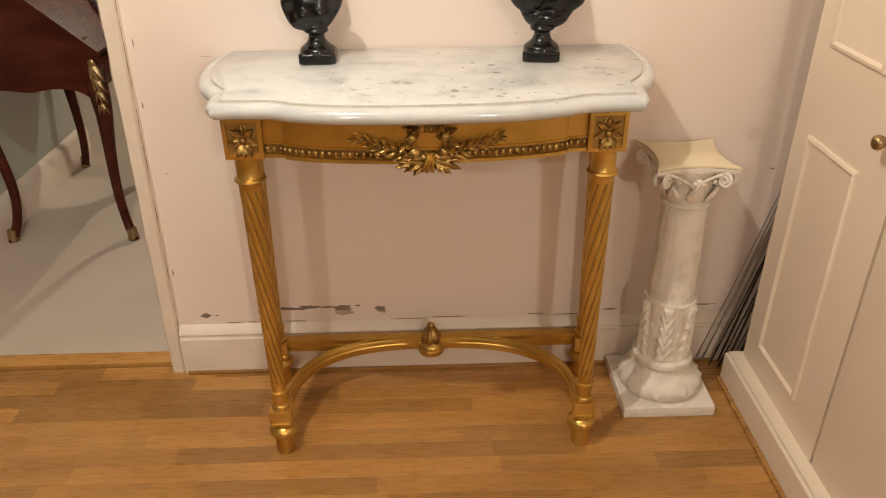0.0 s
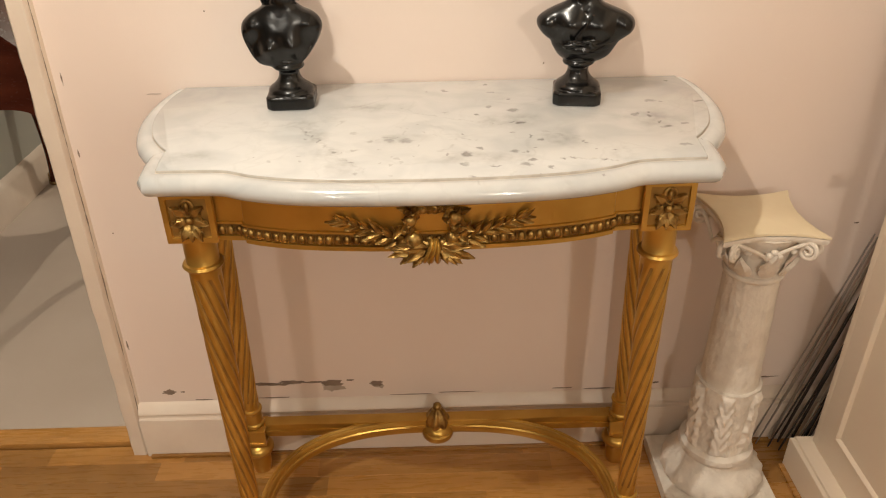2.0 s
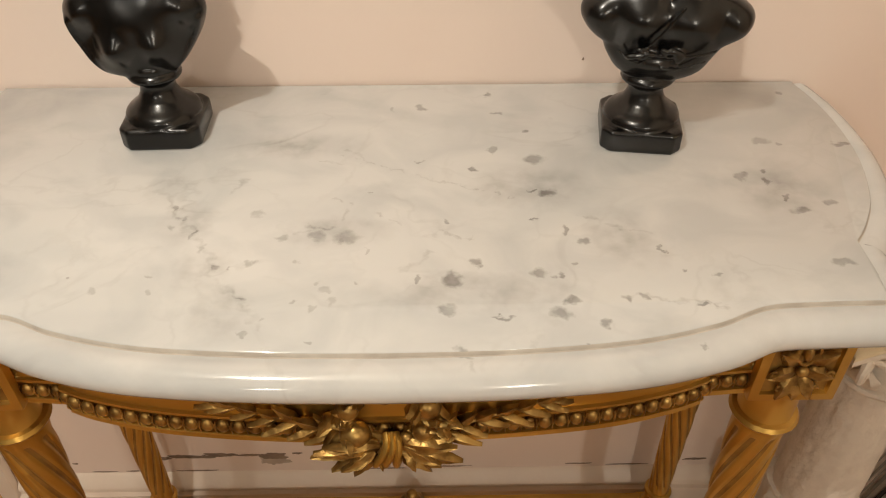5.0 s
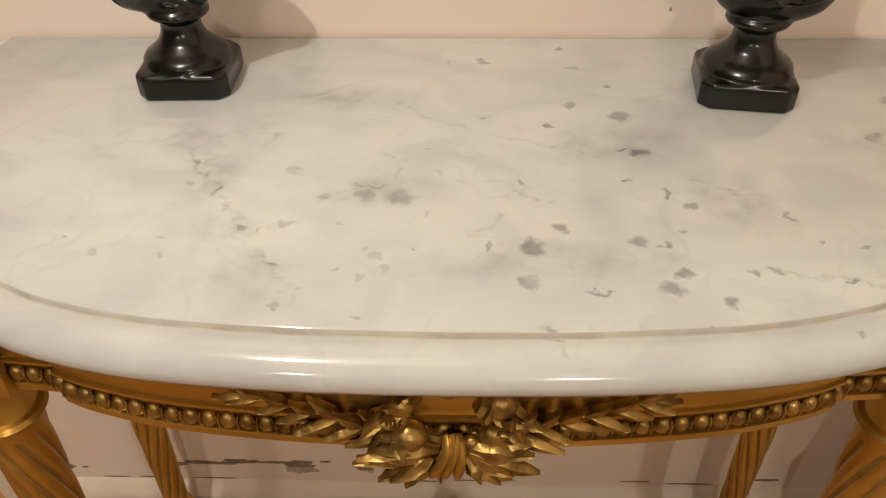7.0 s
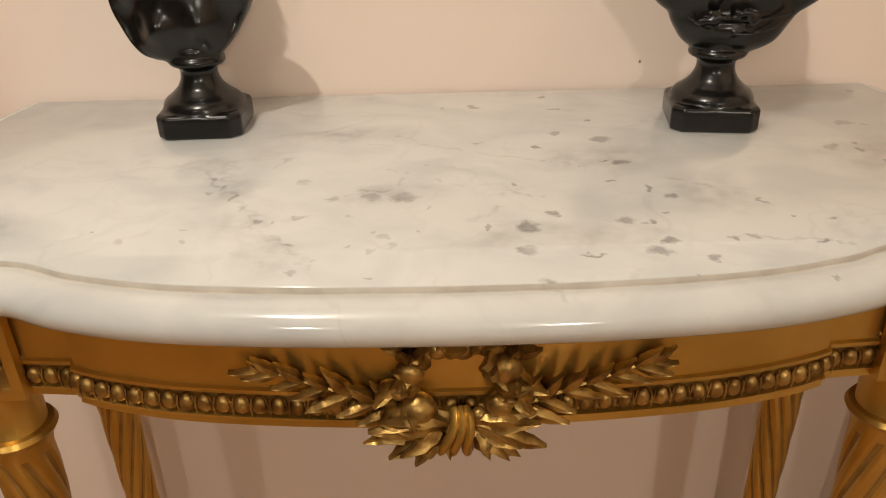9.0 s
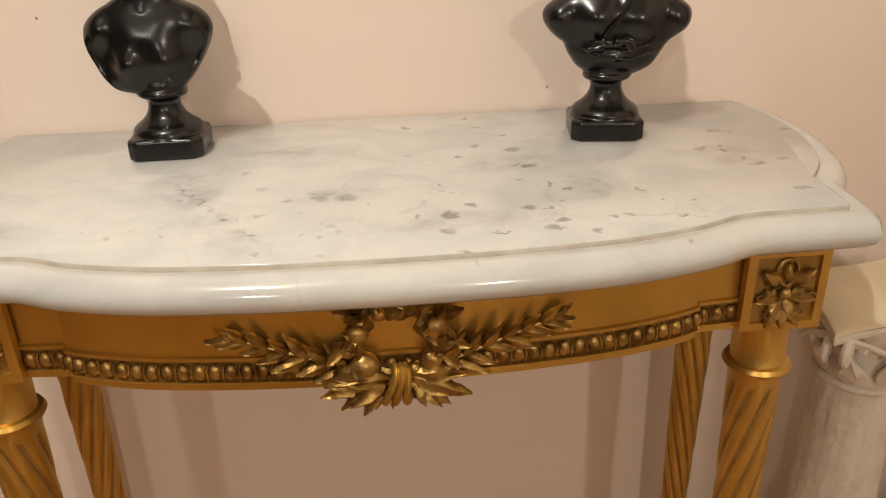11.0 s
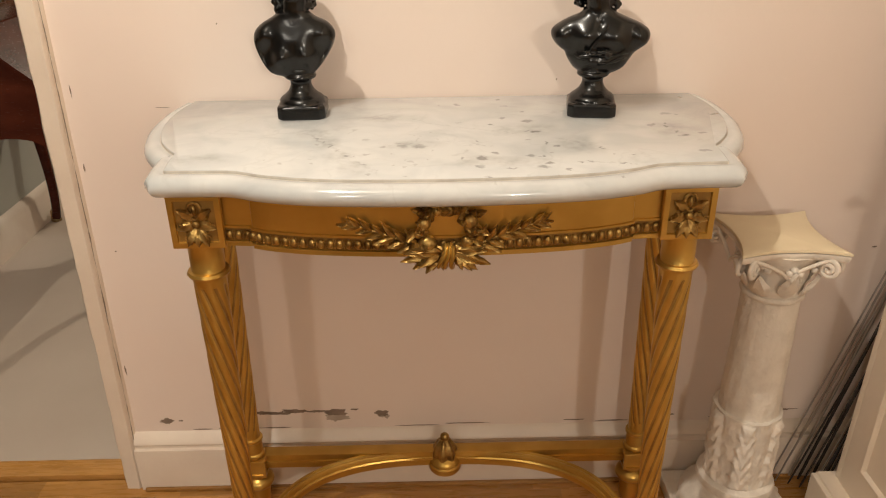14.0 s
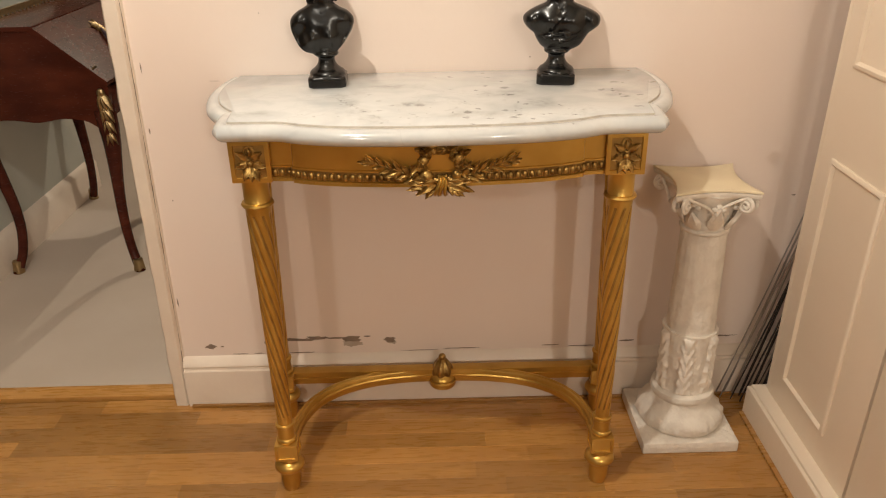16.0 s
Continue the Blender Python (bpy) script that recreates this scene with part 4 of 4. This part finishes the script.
    e((0.0, 0.016, 0.214), (0.030, 0.026, 0.032))
    rng = random.Random(7 if kind == "smooth" else 9)
    for k in range(22):
        a = radians(20 + 140 * k / 21)
        e((0.030 * math.cos(a), 0.012 + 0.022 * math.sin(a), 0.188 + rng.uniform(-0.016, 0.03)), (0.009, 0.009, 0.012), (rng.uniform(-40, 40), 0, 0))
    # tufts of curls hanging at both sides of the neck
    for sgn in (-1, 1):
        for k in range(16):
            e((sgn * (0.026 + rng.uniform(-0.005, 0.006)), 0.008 + rng.uniform(-0.010, 0.008), 0.172 + rng.uniform(-0.008, 0.020)), (0.0042, 0.0042, 0.0054), (rng.uniform(-60, 60), rng.uniform(-60, 60), 0))
    me = bpy.data.meshes.new("bust_cast")
    bm.to_mesh(me)
    bm.free()
    raw = bpy.data.objects.new("bust_cast", me)
    scene.collection.objects.link(raw)
    r = raw.modifiers.new("fuse", "REMESH")
    r.mode, r.voxel_size = "VOXEL", 0.0012
    s = raw.modifiers.new("soften", "SMOOTH")
    s.factor, s.iterations = 0.5, 16 if kind == "smooth" else 10
    mesh = bpy.data.meshes.new_from_object(raw.evaluated_get(bpy.context.evaluated_depsgraph_get()))
    bpy.data.objects.remove(raw)
    mesh.name = "bust"
    mesh.materials.clear()
    mesh.materials.append(BLACK)
    mesh.shade_smooth()
    ob = new("bust", mesh)
    ob.matrix_world = pose(*place, 0, 0, turn)
    return ob


tagged(bust((-0.2210, -0.0885, 0.8602), 2, "smooth"), "small glossy black bronze bust with bare shoulders, on the marble", "bust", "pair of busts")
tagged(bust((0.2425, -0.1030, 0.8602), -8, "draped"), "small black bronze bust with draped chest, on the marble", "bust", "pair of busts")

# ---- plaster column pedestal ----
PX, PY = 0.582, -0.132
col = thing("column_pedestal", (PX, PY, 0), "white plaster column pedestal with scrolled capital, stained", "pedestal")
part("plinth", boxed(-0.113, 0.113, -0.112, 0.108, 0.0, 0.030, bevel=0.004), PLASTER, col)
rough = lambda k, f: (lambda a, z: 1 + k * noise.noise((math.cos(a) * f, math.sin(a) * f, z * 28)))
part("base", lathe(bmesh.new(), [(0.090, 0.028), (0.098, 0.034), (0.103, 0.046), (0.101, 0.060), (0.093, 0.070), (0.086, 0.075), (0.078, 0.082), (0.070, 0.094), (0.068, 0.102), (0.072, 0.106), (0.0755, 0.114), (0.073, 0.123), (0.064, 0.128)], seg=120, shape=lambda a, z: 1 + 0.022 * noise.noise((math.cos(a) * 3, math.sin(a) * 3, z * 28)) + (0.018 * math.cos(18 * a + 60 * z) + 0.03 * noise.noise((math.cos(a) * 9, math.sin(a) * 9, z * 90)) if 0.034 < z < 0.072 else 0)), PLASTER, col)


def carved(a, z):
    """Deep acanthus relief: broad leaves with a rib, lobed sides and dark gaps between, curling out at the top."""
    t = min(1, max(0, (z - 0.13) / 0.155))
    u = (6 * a / (2 * math.pi) + 0.3) % 1 - 0.5
    blade = 0.40 * (1 - 0.35 * t) * (1 - 0.25 * abs(math.sin(5 * math.pi * t)))
    inside = min(1, max(0, (blade - abs(u)) / 0.10))
    rib = math.exp(-(u / 0.05) ** 2)
    veins = math.cos(2 * math.pi * (abs(u) * 5 - t * 5))
    lip = 0.10 * math.exp(-((t - 0.93) / 0.07) ** 2)
    back = 0.05 * max(0, math.cos(2 * math.pi * u + math.pi)) * t
    edge = math.sin(math.pi * min(1, max(0, t * 1.02))) ** 0.25 if 0 < t < 1 else 0.0
    return 1 + edge * (inside * (0.115 + 0.03 * rib + 0.022 * veins + lip) + back - 0.04) + 0.035 * noise.noise((math.cos(a) * 5, math.sin(a) * 5, z * 40)) + 0.02 * noise.noise((math.cos(a) * 14, math.sin(a) * 14, z * 110))


part("carved_drum", lathe(bmesh.new(), [(0.062, 0.128 + 0.160 * k / 60) for k in range(61)], seg=200, shape=carved), PLASTER, col)
part("shaft", lathe(bmesh.new(), [(0.0555, 0.276)] + [(0.0552 - 0.0057 * k / 40, 0.285 + 0.25 * k / 40) for k in range(41)] + [ (0.053, 0.538), (0.0545, 0.542), (0.053, 0.546), (0.049, 0.548)], seg=96, shape=lambda a, z: 1 - 0.020 * (1 if z < 0.535 else 0) * max(0, math.cos(14 * a)) ** 3 + 0.016 * noise.noise((math.cos(a) * 5, math.sin(a) * 5, z * 22)) + 0.012 * noise.noise((math.cos(a) * 16, math.sin(a) * 16, z * 60))), PLASTER, col)
part("bell", lathe(bmesh.new(), [(0.048, 0.545), (0.050, 0.565), (0.054, 0.590), (0.060, 0.612), (0.068, 0.626), (0.071, 0.634)], seg=72, shape=rough(0.03, 5)), PLASTER, col)
TX, TY = -0.010, 0.005


def abacus(half, notch, z0, z1, top):
    bm = bmesh.new()
    ring = []
    for q in range(4):
        a = math.pi / 2 * q
        for k in range(17):
            t = -1 + 2 * k / 16
            x, y = half * t, -(half - notch * (1 - t * t))
            if abs(t) == 1:
                x, y = half * t * 0.985, -half * 0.985
                if k == 16:
                    continue
            ring.append((x * math.cos(a) - y * math.sin(a) + TX, x * math.sin(a) + y * math.cos(a) + TY))
    rows = [[bm.verts.new((TX + (x - TX) * k, TY + (y - TY) * k, z)) for x, y in ring] for k, z in ((0.90, z0), (0.97, z0 + 0.004), (1.0, z1 - 0.004), (0.99, z1), (0.94, top))]
    grid_faces(bm, rows)
    return bm


part("abacus", abacus(0.090, 0.018, 0.630, 0.644, 0.6445), PLASTER, col)
part("cap_top", abacus(0.0915, 0.020, 0.644, 0.650, 0.6515), CAPTOP, col, "smooth cream painted top slab")
for q in range(4):
    a = radians(45 + 90 * q)
    o = Vector((math.cos(a), math.sin(a), 0))
    s = Vector((-o.y, o.x, 0))
    for sgn in (-1, 1):
        bm = bmesh.new()
        pts, rad = [], []
        c0 = o * 0.098 + Vector((TX, TY, 0.617)) + s * (sgn * 0.010)
        for k in range(36):
            t = k / 35
            r = 0.0165 * (1 - 0.86 * t)
            ang = radians(100) - t * 3.6 * math.pi
            pts.append(c0 + o * (r * math.cos(ang)) + Vector((0, 0, r * math.sin(ang))) + s * (sgn * 0.004 * t))
            rad.append(0.0048 * (1 - 0.35 * t))
        tube(bm, pts, rad, seg=8, up=s)
        inner = [o * (0.052 + 0.046 * t) + s * (sgn * (0.040 * (1 - t) + 0.010)) + Vector((TX, TY, 0.598 + 0.036 * t ** 0.7)) for t in [k / 10 for k in range(11)]]
        tube(bm, inner, 0.0034, seg=8)
        part("scroll", bm, PLASTER, col)
for q in range(8):
    a = radians(45 * q)
    o = Vector((math.cos(a), math.sin(a), 0))
    bm = bmesh.new()
    leaf(bm, o * 0.049 + Vector((0, 0, 0.548 if q % 2 else 0.552)), Vector((o.x * 0.35, o.y * 0.35, 1)), 0.052 if q % 2 else 0.066, 0.036, o, lift=0.007, curl=0.010, n=8)
    for k in range(3):
        ellipsoid(bm, o * 0.066 + Vector((-o.y, o.x, 0)) * (0.009 * (k - 1)) + Vector((0, 0, 0.612 - 0.006 * abs(k - 1))), (0.007, 0.007, 0.006), u=10, v=7)
    part("capital_leaf", bm, PLASTER, col)

# ---- mahogany bureau in the next room ----
bureau = thing("bureau", (-1.27, 1.12, 0), "polished dark mahogany bureau with sloping fall and gilt mounts", "bureau")
BX, BY = -1.27, 1.12


def bpart(name, bm, mat, parent=bureau, label=""):
    bmesh.ops.transform(bm, matrix=Matrix.Translation((-BX, -BY, 0)), verts=bm.verts)
    return part(name, bm, mat, parent, label)


def side_outline():
    pts = [(-1.500, 0.835), (-1.235, 0.833)]
    pts += [(-1.235 + 0.193 * t, 0.833 - 0.168 * t) for t in (0.33, 0.66, 1.0)]
    pts += [(-1.036, 0.652), (-1.040, 0.600), (-1.052, 0.545)]
    low = smooth_path([(-1.085, 0.520, 0), (-1.13, 0.548, 0), (-1.20, 0.556, 0), (-1.28, 0.545, 0), (-1.36, 0.554, 0), (-1.42, 0.550, 0), (-1.47, 0.520, 0)], 4)
    pts += [(p[0], p[1]) for p in low]
    pts += [(-1.505, 0.55), (-1.508, 0.66)]
    return pts


bm = bmesh.new()
o = side_outline()
f = [bm.verts.new((x, 0.765, z)) for x, z in o]
b2 = [bm.verts.new((x, 0.790, z)) for x, z in o]
bm.faces.new(f)
bm.faces.new(b2[::-1])
for i in range(len(o)):
    j = (i + 1) % len(o)
    bm.faces.new((f[i], b2[i], b2[j], f[j]))
bpart("side_panel", bm, MAHOGANY)
bm = bmesh.new()
f = [bm.verts.new((x, 1.45, z)) for x, z in o]
b2 = [bm.verts.new((x, 1.475, z)) for x, z in o]
bm.faces.new(f)
bm.faces.new(b2[::-1])
for i in range(len(o)):
    j = (i + 1) % len(o)
    bm.faces.new((f[i], b2[i], b2[j], f[j]))
bpart("side_panel", bm, MAHOGANY)
bpart("drawer_front", boxed(-1.055, -1.038, 0.79, 1.45, 0.56, 0.652, bevel=0.003), MAHOGANY)
bpart("back_panel", boxed(-1.505, -1.49, 0.79, 1.45, 0.56, 0.835, bevel=0.002), MAHOGANY)
bpart("bottom_board", boxed(-1.49, -1.055, 0.79, 1.45, 0.565, 0.58), MAHOGANY)
bpart("top_board", boxed(-1.51, -1.225, 0.758, 1.482, 0.832, 0.848, bevel=0.004), MAHOGANY)
bm = bmesh.new()
slope = Vector((0.203, 0, -0.177)).normalized()
up = Vector((0.177, 0, 0.203)).normalized()
p0 = Vector((-1.236, 0, 0.832))
vs = []
for y in (0.757, 1.483):
    for a, c in ((0, 0), (0.262, 0), (0.266, 0.008), (0.258, 0.016), (0, 0.016)):
        q = p0 + slope * a + up * c
        vs.append(bm.verts.new((q.x, y, q.z)))
bm.faces.new(vs[:5])
bm.faces.new(vs[5:][::-1])
for i in range(5):
    j = (i + 1) % 5
    bm.faces.new((vs[i], vs[j], vs[5 + j], vs[5 + i]))
fall = bpart("fall", bm, MAHOGANY, label="polished mahogany sloping fall")
bm = bmesh.new()
q = p0 + slope * 0.09 + up * 0.018
rng = random.Random(2)
for k in range(9):
    a = 2 * math.pi * k / 9
    leaf(bm, (q.x, 1.08, q.z), slope * math.cos(a) + Vector((0, math.sin(a), 0)), 0.028 + 0.014 * rng.random(), 0.014, up, lift=0.006, curl=0.004)
bpart("escutcheon", bm, BRASS, fall, "gilt leaf-shaped key plate")
bm = bmesh.new()
q = p0 + slope * 0.20 + up * 0.017
box(bm, q.x - 0.004, q.x + 0.003, 0.775, 0.80, q.z - 0.001, q.z + 0.003)
bpart("hinge", bm, BRASS, fall)
knob_end = p0 + slope * 0.10 + up * 0.026
bpart("key_tassel", tube(bmesh.new(), [Vector((knob_end.x, 1.07, knob_end.z)), Vector((knob_end.x + 0.02, 1.05, knob_end.z - 0.017)), Vector((knob_end.x + 0.055, 1.015, knob_end.z - 0.048)), Vector((knob_end.x + 0.075, 0.99, knob_end.z - 0.066))], [0.004, 0.0075, 0.010, 0.008], seg=12), LEATHER, fall, "dark tassel hanging from the key")
bm = boxed(-1.418, -1.412, 0.775, 1.47, 0.852, 0.866, bevel=0.001)
box(bm, -1.4195, -1.4105, 0.77, 1.475, 0.866, 0.871, bevel=0.001)
for k in range(24):
    box(bm, -1.4185, -1.4115, 0.79 + 0.0285 * k, 0.796 + 0.0285 * k, 0.848, 0.853)
bpart("gallery", bm, BRASS, bureau, "low tarnished brass gallery round the top")


def cabriole(x, y, sx, sy, mount):
    """A curved leg: knee outwards, ankle in, small scrolled foot."""
    line = [(0.0, 0.58, 0.030), (0.004, 0.53, 0.029), (0.004, 0.47, 0.025), (-0.004, 0.40, 0.021), (-0.014, 0.32, 0.0175), (-0.022, 0.23, 0.0155), (-0.022, 0.15, 0.0145), (-0.012, 0.075, 0.0140), (0.003, 0.025, 0.0145), (0.010, 0.004, 0.0155), (0.011, 0.0, 0.0155)]
    dense = smooth_path(line, 4)
    bm = bmesh.new()
    tube(bm, [(x + sx * d, y + sy * d, z) for d, z, r in dense], [r * 1.12 for d, z, r in dense], seg=14, up=Vector((0, 1, 0)))
    leg = bpart("leg", bm, MAHOGANY)
    bm = lathe(bmesh.new(), [(0.0168, 0.0), (0.0195, 0.004), (0.0188, 0.012), (0.0172, 0.024), (0.0165, 0.040), (0.0150, 0.046)], centre=(x + sx * 0.008, y + sy * 0.008, 0), seg=20, shape=lambda a, z: 1 + 0.06 * math.cos(5 * a) * (z < 0.03))
    bpart("sabot", bm, BRASS, leg, "gilt leaf-shaped foot mount")
    if mount:
        def mount_piece(bm):
            bpart("mount_leaf", bm, BRASS, leg, "gilt leaf corner mount")
        for k in range(4):
            z = 0.640 - 0.040 * k
            for s2 in (-1, 0, 1):
                mount_piece(leaf(bmesh.new(), (x + sx * (0.014 - 0.001 * k), y + sy * (0.031 - 0.001 * k), z), Vector((0.35 * s2 + 0.1 * sx, 0, -1)), 0.066 - 0.004 * k, 0.024 - 0.003 * k, (0.4 * sx, sy, 0.1), lift=0.007, curl=0.003))
        mount_piece(ellipsoid(bmesh.new(), (x + sx * 0.012, y + sy * 0.030, 0.640), (0.013, 0.008, 0.016)))


cabriole(-1.068, 0.782, 1, -1, True)
cabriole(-1.478, 0.785, -1, -1, False)
cabriole(-1.485, 1.46, -1, 1, False)
cabriole(-1.066, 1.46, 1, 1, False)

# ---- oak strips ----
W = 0.0535
rng = random.Random(14)
meshes = {}


def strip_mesh(length):
    key = round(length, 2)
    if key not in meshes:
        bm = bmesh.new()
        box(bm, 0, key, 0, W, -0.014, 0)
        es = [e for e in bm.edges if all(v.co.z > -0.001 for v in e.verts)]
        bmesh.ops.bevel(bm, geom=es, offset=0.0004, segments=1, affect="EDGES")
        me = bpy.data.meshes.new("floor_strip")
        bm.to_mesh(me)
        bm.free()
        me.materials.append(OAK)
        meshes[key] = me
    return meshes[key]


floor = structure("floor", boxed(-3.0, 2.2, -4.2, 0.03, -0.02, -0.012), OAKEDGE, "oak strip floor in mixed warm tones", "floor")
rest_v, rest_f = [], []
y = 0.0135
while y > -4.2:
    y -= W
    x = -3.0 + rng.uniform(0.0, 0.02) if y > -1.1 else -3.0
    near = y > -1.1
    while x < (0.94 if near else 2.19):
        ln = min(rng.choice((0.22, 0.27, 0.31, 0.36, 0.4, 0.46, 0.52)), round((0.95 if near else 2.2) - x + 0.005, 2))
        if near:
            ob = new("floor_strip", strip_mesh(ln))
            ob.parent = floor
            ob.location = (x, y, 0.0)
        else:
            n = len(rest_v)
            a, c, d, e = x + 0.0004, x + ln - 0.0004, y + 0.0004, y + W - 0.0004
            rest_v += [(a, d, 0), (c, d, 0), (c, e, 0), (a, e, 0), (a, d, -0.012), (c, d, -0.012), (c, e, -0.012), (a, e, -0.012)]
            rest_f += [(n, n + 1, n + 2, n + 3)] + [(n + i, n + 4 + i, n + 4 + (i + 1) % 4, n + (i + 1) % 4) for i in range(4)]
        x += ln
me = bpy.data.meshes.new("floor_strips")
me.from_pydata(rest_v, [], rest_f)
me.materials.append(OAK)
more = new("floor_strips", me)
more.parent = floor
tagged(more, kind="stuff")
